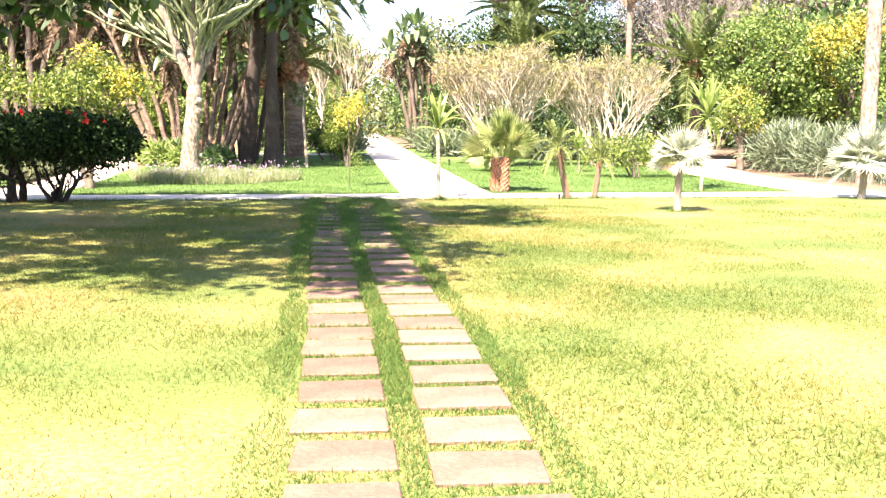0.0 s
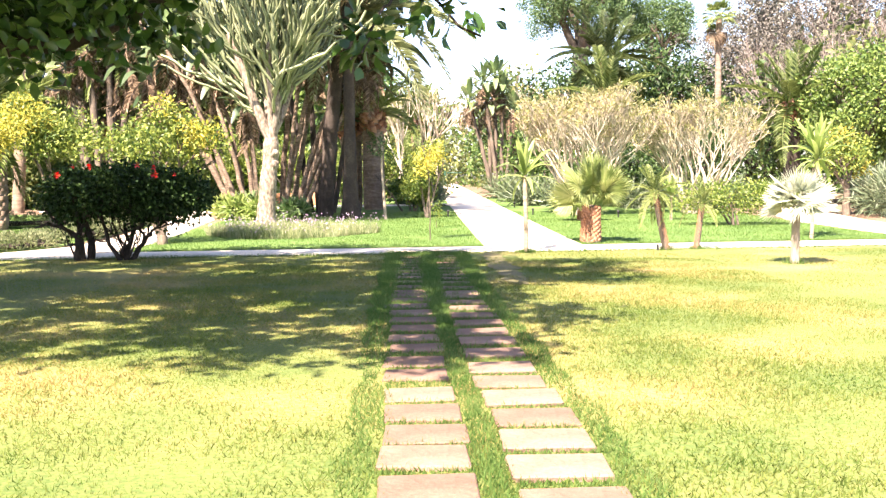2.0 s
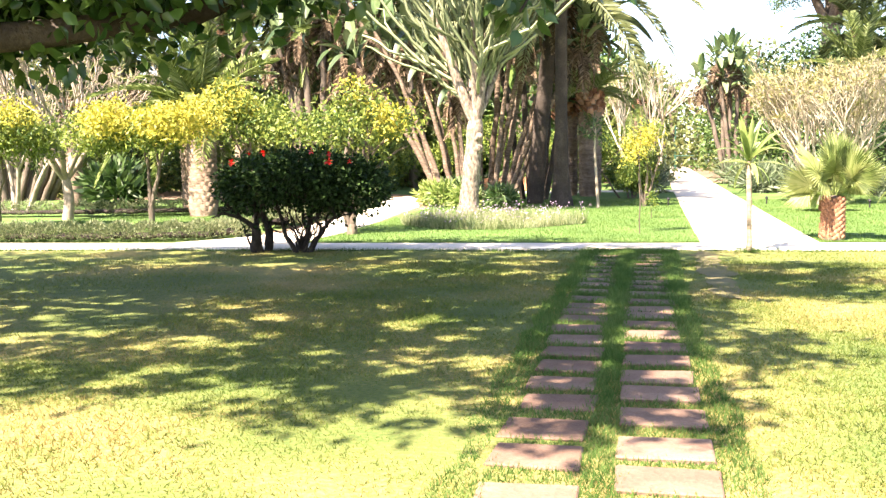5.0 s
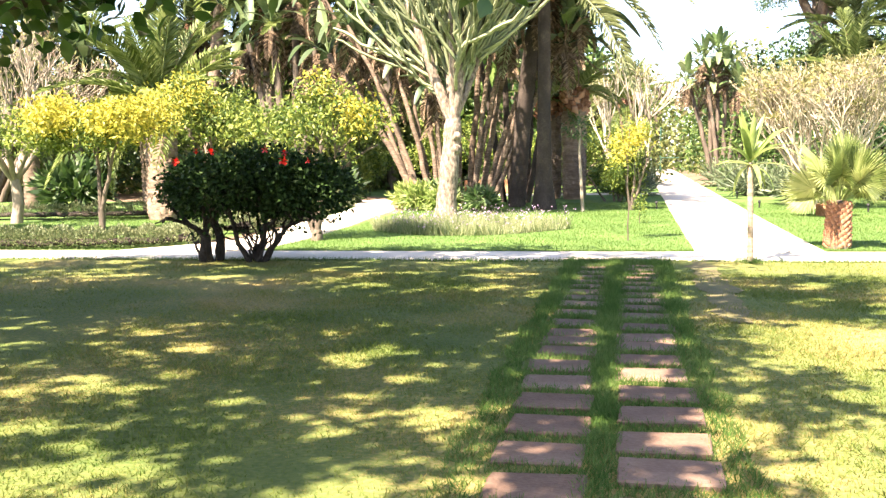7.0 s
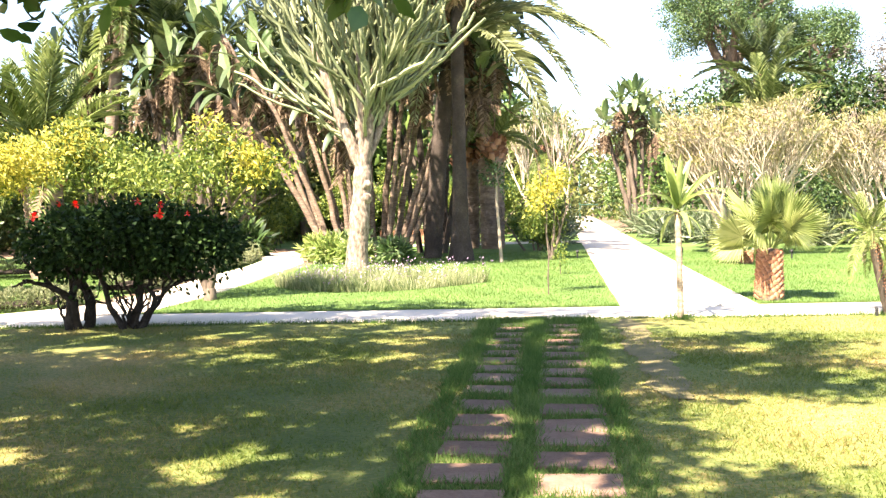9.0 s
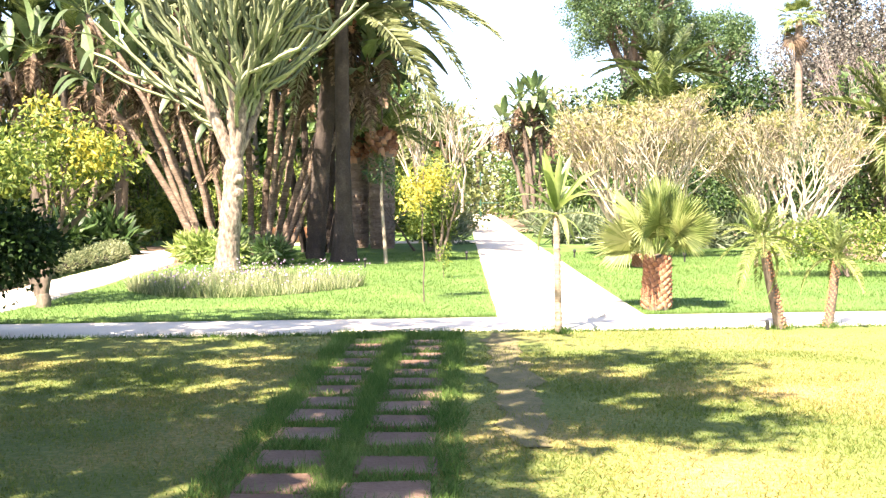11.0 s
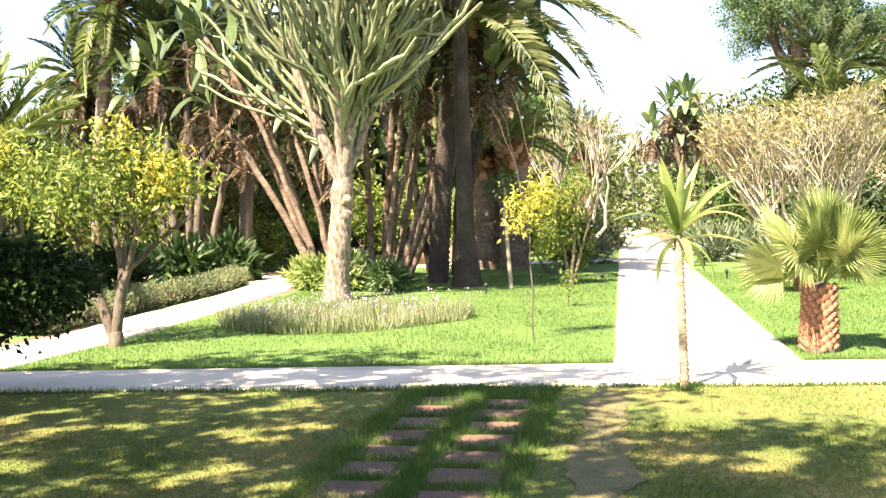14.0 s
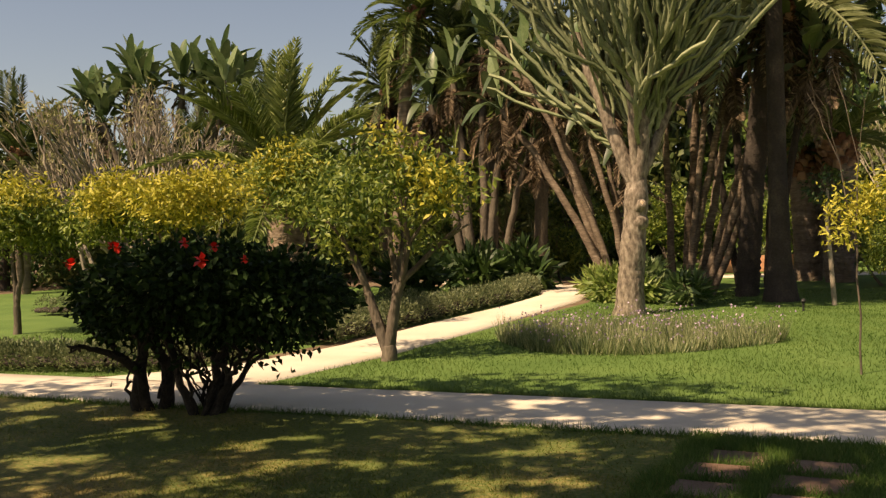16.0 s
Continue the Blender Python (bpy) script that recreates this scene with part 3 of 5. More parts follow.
def thin_palm(x, y, trunk, r0, r1, count, skirt, label, foot=0.0, bend=(0, 0), bark=BARK_PALE, size=1.0):
    """A tall slender fan palm."""
    palm = thing("fan_palm", x, y, label, "palm tree")
    pts = [(0, 0, -0.1), (0, 0, 0.35), (bend[0] * 0.1, bend[1] * 0.1, 0.9), (bend[0] * 0.5, bend[1] * 0.5, trunk * 0.6), (bend[0], bend[1], trunk)]
    soup = tube(Soup(), arc_through(pts, 22), np.interp(np.linspace(0, 1, 22), (0, 0.05, 0.12, 0.3, 1), (r0 + foot, r0 + foot * 0.65, r0 + foot * 0.2, r0, r1)), 12, 0, 0.03)
    part("trunk", soup, bark, palm, "slender grey trunk", True)
    crown_of(palm, "fan_leaf", FAN_FAR, (bend[0], bend[1], trunk), count, 75, -25, scale=(0.8 * size, 1.1 * size))
    if skirt:
        crown_of(palm, "dead_leaf", FAN_DEAD, (bend[0], bend[1], trunk - 0.2), skirt, -35, -85, scale=(0.8 * size, 1.2 * size))
    return palm


def arc_through(points, n):
    p = np.asarray(points, float)
    d = np.concatenate([[0], np.cumsum(np.linalg.norm(np.diff(p, axis=0), axis=1))])
    s = np.linspace(0, d[-1], n)
    return np.stack([np.interp(s, d, p[:, k]) for k in range(3)], -1)


# ---- the overhanging tree beside the stepping stones ----
def overhanging_tree():
    tree = thing("shade_tree", -9.6, -9.6, "spreading shade tree with large glossy dark leaves over the lawn", "tree")
    wood = Soup()
    tube(wood, arc_through([(0, 0, -0.2), (0.05, 0, 1.0), (0.2, 0.1, 2.1)], 8), np.linspace(0.5, 0.34, 8), 12, 0, 0.05)
    limbs = [[(0.2, 0.1, 2.0), (1.4, 0.4, 2.55), (2.9, 0.55, 2.68), (4.4, 1.2, 2.9), (5.6, 1.9, 3.7), (7.2, 2.6, 4.5), (8.6, 3.0, 5.0)],
             [(0.2, 0.1, 2.0), (1.2, -1.0, 3.3), (3.0, -1.8, 4.2), (5.6, -1.8, 4.6), (7.6, -1.9, 4.6)],
             [(0.2, 0.1, 2.0), (0.4, 1.6, 3.4), (1.6, 3.8, 4.6), (3.4, 5.6, 5.0)],
             [(0.2, 0.1, 2.0), (-0.8, 0.2, 3.5), (-2.0, 0.8, 4.8)],
             [(3.0, -1.8, 4.2), (4.6, -0.2, 4.9), (5.8, 0.8, 5.2)], [(1.6, 3.8, 4.6), (0.4, 4.2, 5.0), (-1.2, 4.2, 5.3)],
             [(5.6, -1.8, 4.6), (7.2, -1.6, 4.5), (8.2, -3.0, 4.6)], [(7.2, 2.6, 4.5), (8.2, 1.4, 3.7), (8.6, 0.8, 3.1), (8.9, 0.6, 2.9)],
             [(8.2, 1.4, 3.7), (7.8, 0.6, 3.1), (7.65, 0.3, 2.65)], [(3.0, -1.8, 4.2), (4.6, -3.6, 4.5), (6.6, -5.2, 4.6)], [(1.2, -1.0, 3.3), (1.4, -3.2, 4.6), (0.6, -4.6, 4.9)]]
    for n, limb in enumerate(limbs):
        tube(wood, arc_through(limb, 14) + rng.normal(0, 0.02, (14, 3)), np.linspace((0.19, 0.16, 0.17, 0.15, 0.08, 0.08, 0.05, 0.03, 0.02, 0.07, 0.08)[n], 0.012 if n in (7, 8) else 0.03, 14), 8, 0, 0.06)
    part("trunk", wood, BARK_DARK, tree, "dark trunk with low spreading limbs", True)
    lobes = [(2.4, 0.8, 3.7, 2.8, 1.6, 0.75), (3.6, 0.9, 3.2, 2.3, 0.9, 0.5), (1.2, 1.5, 3.1, 2.5, 1.2, 0.5), (5.4, 0.1, 4.2, 1.7, 1.5, 0.7), (1.0, 0.0, 5.2, 4.6, 4.4, 1.0), (6.2, 0.6, 5.0, 1.8, 3.0, 0.7),
             (4.6, 3.8, 5.2, 2.6, 2.4, 0.8), (8.8, 2.5, 5.1, 1.0, 0.8, 0.4), (8.3, 0.6, 5.0, 1.2, 1.1, 0.4), (0.4, 3.6, 5.3, 3.2, 1.6, 0.7), (-3.5, 0.8, 5.4, 2.5, 2.6, 0.8), (3.8, 6.0, 5.4, 2.0, 1.3, 0.5), (6.6, 4.6, 5.5, 1.8, 1.3, 0.5),
             (5.4, -4.2, 4.7, 2.1, 1.8, 0.5), (2.0, -4.2, 4.9, 2.8, 1.8, 0.6), (-2.0, -3.5, 5.0, 2.6, 2.2, 0.7), (6.8, -5.3, 4.6, 0.9, 0.8, 0.3), (8.1, -3.1, 4.6, 0.5, 0.55, 0.25), (6.9, -2.3, 4.7, 0.8, 1.5, 0.35),
             (5.6, -1.5, 4.8, 1.9, 1.7, 0.5), (6.9, 0.2, 5.2, 1.4, 1.6, 0.4), (4.2, -2.5, 4.9, 1.7, 1.5, 0.5), (8.5, 0.9, 5.2, 1.1, 1.0, 0.35), (6.6, 2.6, 5.2, 1.5, 1.6, 0.45), (7.0, -4.1, 4.6, 0.85, 0.9, 0.3), (6.1, -3.3, 4.7, 1.0, 1.0, 0.3),
             (1.6, 5.2, 5.3, 1.9, 1.2, 0.5), (6.9, -1.5, 4.9, 0.9, 1.0, 0.3), (8.6, 0.3, 5.1, 0.9, 0.9, 0.35), (8.7, 1.6, 5.2, 0.8, 0.9, 0.3)]
    part("crown", foliage(lobes[:4], 9000, 0.19, 0.11, BROAD, 0.1, 0.5, 0.6, 5), RUBBER, tree, "large oval glossy leaves in drooping sprays")
    part("high_crown", foliage(lobes[4:], 82000, 0.17, 0.097, BROAD, 0.1, 0.5, 0.6, 5, (0.95, 0.24)), RUBBER, tree, "large oval glossy leaves in drooping sprays")
    sprays = [(7.68, 0.3, 2.78, 0.22, 0.25, 0.36), (8.6, 0.8, 3.12, 0.6, 0.35, 0.26), (8.15, 1.2, 3.6, 0.3, 0.3, 0.2)]
    for spray in sprays:
        part("low_spray", foliage([spray], 46, 0.20, 0.11, BROAD, 0.0, 0.7, 0.6, 0), RUBBER, tree, "hanging spray of leaves")
    return tree


overhanging_tree()


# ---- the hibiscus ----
# bark coloured near black, as the stems stand in the tree's shade
SHADED_BUSH_BARK = material("bush bark darkened for shade", ((0.012, 0.010, 0.008), (0.028, 0.022, 0.017), (0.06, 0.05, 0.04)), 8, 0.95, 1.0, 40)


def hibiscus(x, y):
    bush = thing("hibiscus_bush", x, y, "dark rounded hibiscus bush with red flowers at the lawn's edge", "bush")
    for bx, by, way, r in ((-0.8, -0.1, (-0.05, 0, 1), 0.075), (-0.66, 0.1, (0.05, 0.1, 1), 0.08), (-0.72, -0.05, (-0.05, -0.2, 1), 0.07), (-0.05, -0.1, (-0.5, -0.1, 1), 0.05), (0.02, 0.0, (0.15, 0.1, 1), 0.06),
                           (0.08, -0.05, (0.7, 0, 0.9), 0.05), (0.1, 0.05, (0.6, 0.2, 0.9), 0.04), (-0.1, 0.1, (0.1, 0.6, 1), 0.045)):
        part("stem", grown((bx, by, -0.05), way, 0.5, r, 3, 2, 0.55, 0.1, 0.72, 0.72, 0.09), SHADED_BUSH_BARK, bush, "crooked stem, darkened for shade", True)
    for k in range(13):
        a = k * 2.4
        foot = ((-0.72 if k % 3 == 0 else 0.02) + rng.uniform(-0.1, 0.1), rng.uniform(-0.18, 0.18), rng.uniform(-0.05, 0.15))
        part("twig", grown(foot, (0.55 * math.cos(a), 0.4 * math.sin(a), 1.0), rng.uniform(0.26, 0.36), rng.uniform(0.014, 0.026), 3, 2, 0.42, 0.12, 0.75, 0.75, 0.12), SHADED_BUSH_BARK, bush, "thin crooked twig", True)
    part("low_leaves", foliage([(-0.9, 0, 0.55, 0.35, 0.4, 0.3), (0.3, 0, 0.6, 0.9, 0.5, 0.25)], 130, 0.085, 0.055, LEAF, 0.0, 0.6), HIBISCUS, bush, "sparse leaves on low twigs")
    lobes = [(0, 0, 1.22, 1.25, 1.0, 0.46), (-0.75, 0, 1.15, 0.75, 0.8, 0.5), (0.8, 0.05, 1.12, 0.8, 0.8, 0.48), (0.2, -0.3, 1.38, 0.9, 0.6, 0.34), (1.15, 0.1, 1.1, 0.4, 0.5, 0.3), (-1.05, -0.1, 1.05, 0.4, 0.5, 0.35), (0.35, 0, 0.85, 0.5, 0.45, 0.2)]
    part("leaves", foliage(lobes, 12000, 0.085, 0.055, LEAF, 0.3, 0.2), HIBISCUS, bush, "small glossy dark green leaves, deepened for shade")
    for fx, fy, fz, k in ((0.78, -0.85, 1.50, 1.35), (0.45, -0.7, 1.66, 1.0), (-0.35, -0.75, 1.64, 1.1), (-0.85, -0.85, 1.5, 1.2), (-0.7, -0.5, 1.66, 0.9), (1.05, -0.6, 1.5, 0.8), (0.7, -0.6, 1.62, 0.9)):
        flower = Soup()
        face = unit(np.array((0.25, -1, 0.35)) + rng.normal(0, 0.2, 3))
        a, b = unit(np.cross(face, (0, 0, 1))), unit(np.cross(np.cross(face, (0, 0, 1)), face))
        ways = np.array([a * math.cos(t) + b * math.sin(t) + face * 0.45 for t in np.arange(5) * 1.2566 + rng.uniform(0, 1)])
        strew(flower, BROAD, np.zeros((5, 3)), ways, 0.062 * k, 0.062 * k, 0.3)
        tube(flower, [(0, 0, 0), face * 0.03 * k, face * 0.07 * k], [0.004, 0.003, 0.004], 5)
        part("flower", flower, RED, bush, "open red five-petalled flower").location = (fx, fy, fz)
    return bush


hibiscus(-6.6, -2.1)


# ---- citrus trees ----
def broken(lobes, pieces=7, size=0.46):
    """Each lobe as a cluster of smaller ones, so that the outline is uneven and has gaps."""
    out = []
    for lx, ly, lz, rx, ry, rz in lobes:
        out.append((lx, ly, lz, rx * 0.5, ry * 0.5, rz * 0.5))
        for d in unit(rng.normal(size=(pieces, 3))):
            k = size * rng.uniform(0.7, 1.2)
            out.append((lx + d[0] * rx * 0.72, ly + d[1] * ry * 0.72, lz + d[2] * rz * 0.72, rx * k, ry * k, rz * k))
    return out


def citrus(x, y, stems, lobes, n, mat, label, leaf=0.125, girth=0.055, bark=BARK_BROWN, second=None, foot=0.5):
    tree = thing("citrus_tree", x, y, label, "tree", "clipped citrus trees")
    foot = foot if girth > 0.05 else 0.0
    if foot:
        part("trunk", tube(Soup(), arc_through([(0, 0, -0.08), (0.02, 0, foot * 0.5), (0, 0, foot + 0.04)], 7), girth * np.array((1.75, 1.45, 1.35, 1.3, 1.3, 1.3, 1.2)), 10, 0, 0.06), bark, tree, "short brown trunk", True)
    for way, length in stems:
        part("stem", grown((0, 0, foot - 0.05), way, length - foot * 0.55, girth, 3, 2, 0.45, 0.06, 0.62, 0.72, 0.02), bark, tree, "thin forked brown stem", True)
    lobes = broken(lobes)
    part("crown", foliage(lobes, int(n * (1.6 if n > 700 else 1.1)), leaf, leaf * 0.4, LEAF, 0.35, 0.5, 0.7, 9), mat, tree)
    if second:
        part("sunlit_sprays", foliage(broken(second[0]), int(second[1] * 1.25), leaf, leaf * 0.42, LEAF, 0.55, 0.4, 0.7, 9), second[2], tree, "brighter yellow young leaves")
    return tree


citrus(-7.0, 1.9, [((-0.42, 0, 1), 0.95), ((0.2, 0.05, 1), 1.05), ((0.02, 0.3, 1), 1.0)],
       [(0, 0, 2.3, 1.0, 0.9, 0.5), (-0.9, 0.1, 2.1, 0.75, 0.7, 0.45), (0.95, -0.1, 2.35, 0.6, 0.6, 0.35), (0.2, 0.1, 2.75, 0.5, 0.5, 0.3), (-0.45, 0, 1.6, 0.45, 0.5, 0.3), (0.5, 0, 1.75, 0.3, 0.4, 0.25)], 2500, CITRUS,
       "green citrus tree with three slender stems on the lawn", girth=0.085, foot=0.14, second=([(0.9, -0.2, 2.4, 0.5, 0.5, 0.3), (0.2, 0, 3.0, 0.15, 0.15, 0.3)], 350, LIME))
citrus(-12.15, 2.9, [((-0.05, 0, 1), 1.2), ((0.3, 0, 1), 1.2)], [(0, 0, 2.35, 1.0, 0.9, 0.5), (-1.15, 0, 2.3, 0.8, 0.8, 0.48)], 3000, CITRUS,
       "yellow-leaved round-headed citrus tree on the lawn", second=([(0.75, -0.1, 2.5, 0.95, 0.85, 0.55), (-0.9, -0.3, 2.5, 0.7, 0.6, 0.4)], 4200, LIME))
citrus(-16.4, 3.2, [((-0.05, 0, 1), 1.3), ((0.2, 0, 1), 1.2)], [(0, 0, 2.3, 1.2, 1.0, 0.6), (1.0, 0.2, 2.2, 0.7, 0.7, 0.5)], 3600, CITRUS, "green and yellow citrus tree beside the low hedge",
       second=([(0.2, -0.3, 2.5, 1.0, 0.8, 0.45)], 1500, LIME))
citrus(-10.6, 5.2, [((0.0, 0, 1), 1.2), ((-0.25, 0.1, 1), 1.1)], [(0, 0, 2.6, 1.1, 0.9, 0.6), (-0.8, 0, 3.0, 0.5, 0.5, 0.5)], 2600, CITRUS, "green and yellow citrus tree behind the side path",
       second=([(-0.5, -0.2, 2.9, 0.7, 0.6, 0.4)], 900, LIME))
citrus(-1.08, 2.25, [((0.0, 0, 1), 1.35)], [(0, 0, 1.72, 0.30, 0.30, 0.34), (0.1, 0.05, 1.95, 0.2, 0.2, 0.2)], 600, LIME, "slim staked young tree with bright yellow-green leaves", 0.085, 0.014)
citrus(-1.05, 11.6, [((0.1, 0, 1), 0.9), ((-0.2, 0, 1), 0.9), ((0.3, 0.1, 1), 0.8)], [(0.1, 0, 1.75, 0.75, 0.6, 0.75), (-0.3, 0, 1.2, 0.5, 0.5, 0.5)], 3000, CITRUS, "bushy green citrus beside the main path", 0.09, 0.05)
citrus(-0.85, 6.7, [((0.0, 0, 1), 0.3)], [(0, 0, 0.42, 0.13, 0.13, 0.3)], 140, CITRUS, "tiny leafy seedling on the green lawn", 0.08, 0.01)


# ---- the candelabra tree ----
def candelabra(x, y):
    tree = thing("candelabra_tree", x, y, "tall candelabra euphorbia with pale trunk and ribbed green arms", "tree")
    trunk = Soup()
    core = arc_through([(-0.12, 0, -0.15), (-0.08, 0, 0.5), (0.0, 0, 1.3), (0.08, 0, 2.1), (0.12, 0, 2.7)], 46)
    bulge = 1 + 0.03 * np.sin(np.arange(46) * 0.37) + 0.025 * rng.normal(0, 1, 46).cumsum() / 4
    tube(trunk, core + rng.normal(0, 0.005, core.shape), bulge * np.interp(np.linspace(0, 1, 46), (0, 0.12, 0.6, 0.85, 1), (0.35, 0.27, 0.225, 0.22, 0.15)), 26, 0, 0.045)
    part("trunk", trunk, BARK_KNOB, tree, "thick pale grey trunk with cut scars", True)
    for a, z, k, bare in (((0.75, -0.65, 0.45), 1.98, 1.0, True), ((0.9, -0.35, 0.3), 1.72, 1.2, False), ((-0.75, -0.6, 0.4), 1.2, 0.75, False)):
        mid, out = np.array((0.05, 0, z)), unit(a)
        stub = tube(Soup(), [mid, mid + out * 0.16, mid + out * 0.22, mid + out * (0.31 if bare else 0.27)], np.array((0.17, 0.15, 0.115, 0.085 if bare else 0.05)) * k, 12, 0, 0.1)
        knob = part("cut_stub", stub, BARK_KNOB, tree, "healed stub of a sawn limb", True)
        if bare:
            part("cut_face", tube(Soup(), [mid + out * 0.27, mid + out * 0.325], [0.062, 0.055], 12, 0, 0.06), CUT, knob, "pale sawn wood")
    mains = [((-0.75, -0.1, 1.6), 2.6, 0.16), ((0.32, -0.15, 1.75), 2.5, 0.17), ((-0.25, 0.55, 1.7), 2.4, 0.12), ((0.05, -0.45, 1.85), 2.2, 0.11), ((0.7, 0.45, 1.6), 2.4, 0.11)]
    for way, length, r in mains:
        pts = arc((0.1, 0, 2.45), way, length, (0, 0, 0.25), 8)
        holder = part("limb", tube(Soup(), pts + rng.normal(0, 0.012, pts.shape), np.linspace(r, r * 0.6, 8), 14, 0, 0.09), BARK_KNOB, tree, "forking grey limb", True)
        out = unit(np.array((way[0], way[1], 0)) + 1e-3)
        for n in range(19):
            k = rng.uniform(0.2, 1.0)
            start = np.array([np.interp(k, np.linspace(0, 1, 8), pts[:, i]) for i in range(3)])
            a = rng.uniform(0, 2 * math.pi)
            side = np.array((math.cos(a), math.sin(a), 0)) * rng.uniform(0.15, 1.0) + out * rng.uniform(0.2, 0.9)
            line = arc(start, side + np.array((0, 0, rng.uniform(0.75, 1.5))), rng.uniform(2.4, 5.2), (-side[0] * 0.14, -side[1] * 0.14, 0.22), 16, 0.075)
            thick = rng.uniform(0.040, 0.064)
            joints = 0.9 + 0.2 * np.sin(np.arange(16) * 2.1 + a)
            arm = tube(Soup(), line, thick * joints * np.interp(np.arange(16), (0, 2, 12, 15), (0.75, 1, 0.9, 0.5)), 8, 0.6)
            for m in rng.choice(np.arange(3, 13), rng.integers(3, 7), replace=False):
                ahead = unit(line[m] - line[m - 1])
                twist = ahead + rng.normal(0, 0.45, 3) + np.array((0, 0, 0.2))
                tube(arm, arc(line[m], twist, rng.uniform(0.5, 1.9), (0, 0, 0.2), 9, 0.03), thick * 0.85 * np.array((0.75, 1, 0.88, 1, 0.88, 1, 0.85, 0.9, 0.5)), 8, 0.5)
            part("arm", arm, CACTUS, holder, "upright ribbed grey-green arm")
    for start, way, reach in (((-0.5, 0, 3.6), (-1.0, -0.2, 0.55), 2.6), ((0.9, 0, 4.2), (1.0, -0.1, 0.5), 2.5), ((-0.9, 0.1, 4.0), (-1.0, 0.2, 0.2), 2.4), ((0.8, 0, 4.0), (1.0, 0.2, 0.75), 2.6), ((-0.7, -0.1, 3.9), (-1.0, -0.4, 0.8), 2.4)):
        part("arm", tube(Soup(), arc(start, way, reach, (0, 0, 0.25), 10, 0.04), 0.055 * np.linspace(1, 0.7, 10), 8, 0.45), CACTUS, tree, "long arm sweeping outwards")
    return tree


candelabra(-5.65, 8.6)


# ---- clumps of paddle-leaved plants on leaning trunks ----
# shaded copy of the paddle leaf: the shade is put into its colour
PADDLE_SHADED = leafy("paddle leaves darkened for shade", (0.016, 0.036, 0.012), (0.036, 0.066, 0.024), (0.085, 0.115, 0.05), rough=0.4, through=0.2, item=0.35)


def paddle_leaf(name, length, width, stalk, droop, mat=PADDLE):
    soup = Soup()
    tube(soup, [(0, 0, 0), (0, stalk * 0.5, 0.04), (0, stalk, 0.02)], [0.035, 0.025, 0.018], 5)
    s = np.linspace(0, 1, 9)
    w = width * 0.5 * np.sin(np.pi * np.clip(0.05 + 0.93 * s, 0, 1)) ** 0.55
    y_, z_ = stalk + length * (s - 0.2 * droop * s**2), 0.02 - length * droop * s**2
    torn = 1 + rng.uniform(-0.12, 0.06, 9)
    v = np.concatenate([np.stack([-w * torn, y_, z_ + w * 0.35], -1), np.stack([0 * s, y_, z_], -1), np.stack([w * torn, y_, z_ + w * 0.35], -1)])
    soup.add(v, [(c * 9 + i, c * 9 + 9 + i, c * 9 + 10 + i, c * 9 + 1 + i) for c in range(2) for i in range(8)])
    return soup.mesh(name, mat)


PADDLES = [paddle_leaf("leaf", 1.5, 0.52, 0.9, d) for d in (0.1, 0.25, 0.5, 0.75)]
PADDLES_SHADED = [paddle_leaf("leaf", 1.3, 0.46, 0.6, d, PADDLE_SHADED) for d in (0.1, 0.3, 0.55, 0.85)]
SWORDS = [strap_mesh("leaf", YUCCA, 0.78, 0.1, d) for d in (0.03, 0.08, 0.25, 0.6)]


def leaning_clump(x, y, stems, label, leaves=PADDLES, count=9, size=1.0, bark=BARK_BROWN, name="paddle_plant", husk=5, low=5):
    clump = thing(name, x, y, label, "tropical plant")
    for (bx, by), (tx, ty, tz), r in stems:
        pts = arc_through([(bx, by, -0.1), ((bx * 2 + tx) / 3, (by * 2 + ty) / 3, tz * 0.38), ((bx + tx * 2) / 3, (by + ty * 2) / 3, tz * 0.72), (tx, ty, tz)], 14) + rng.normal(0, 0.015, (14, 3))
        part("trunk", rings(Soup(), pts, r, r * 0.75, 0.2, 9, 1.06), bark, clump, "slender ringed leaning trunk", True)
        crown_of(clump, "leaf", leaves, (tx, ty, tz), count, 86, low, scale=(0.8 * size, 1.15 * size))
        if husk:
            crown_of(clump, "dead_leaf", HUSKS, (tx, ty, tz - 0.1), husk, -40, -85, scale=(0.5, 0.95))
    return clump


LEAN_BARK = material("rough brown leaning stems", ((0.06, 0.045, 0.033), (0.15, 0.11, 0.078), (0.29, 0.23, 0.17)), 3.0, 0.95, 1.0, 14, fine=0.55, stretch=(0.6, 0.6, 2.2))
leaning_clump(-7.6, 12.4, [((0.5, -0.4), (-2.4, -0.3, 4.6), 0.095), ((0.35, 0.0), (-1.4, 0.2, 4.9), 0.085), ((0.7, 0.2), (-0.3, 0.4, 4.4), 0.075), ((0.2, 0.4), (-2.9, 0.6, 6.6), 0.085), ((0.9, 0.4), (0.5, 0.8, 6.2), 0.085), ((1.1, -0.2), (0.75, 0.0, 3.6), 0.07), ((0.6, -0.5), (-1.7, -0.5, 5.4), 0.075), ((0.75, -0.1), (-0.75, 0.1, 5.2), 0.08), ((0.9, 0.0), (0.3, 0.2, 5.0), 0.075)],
              "clump of slender leaning trunks fanning out beside the side path", PADDLES[:3] + PADDLES_SHADED, 10, 0.66, LEAN_BARK, husk=8)
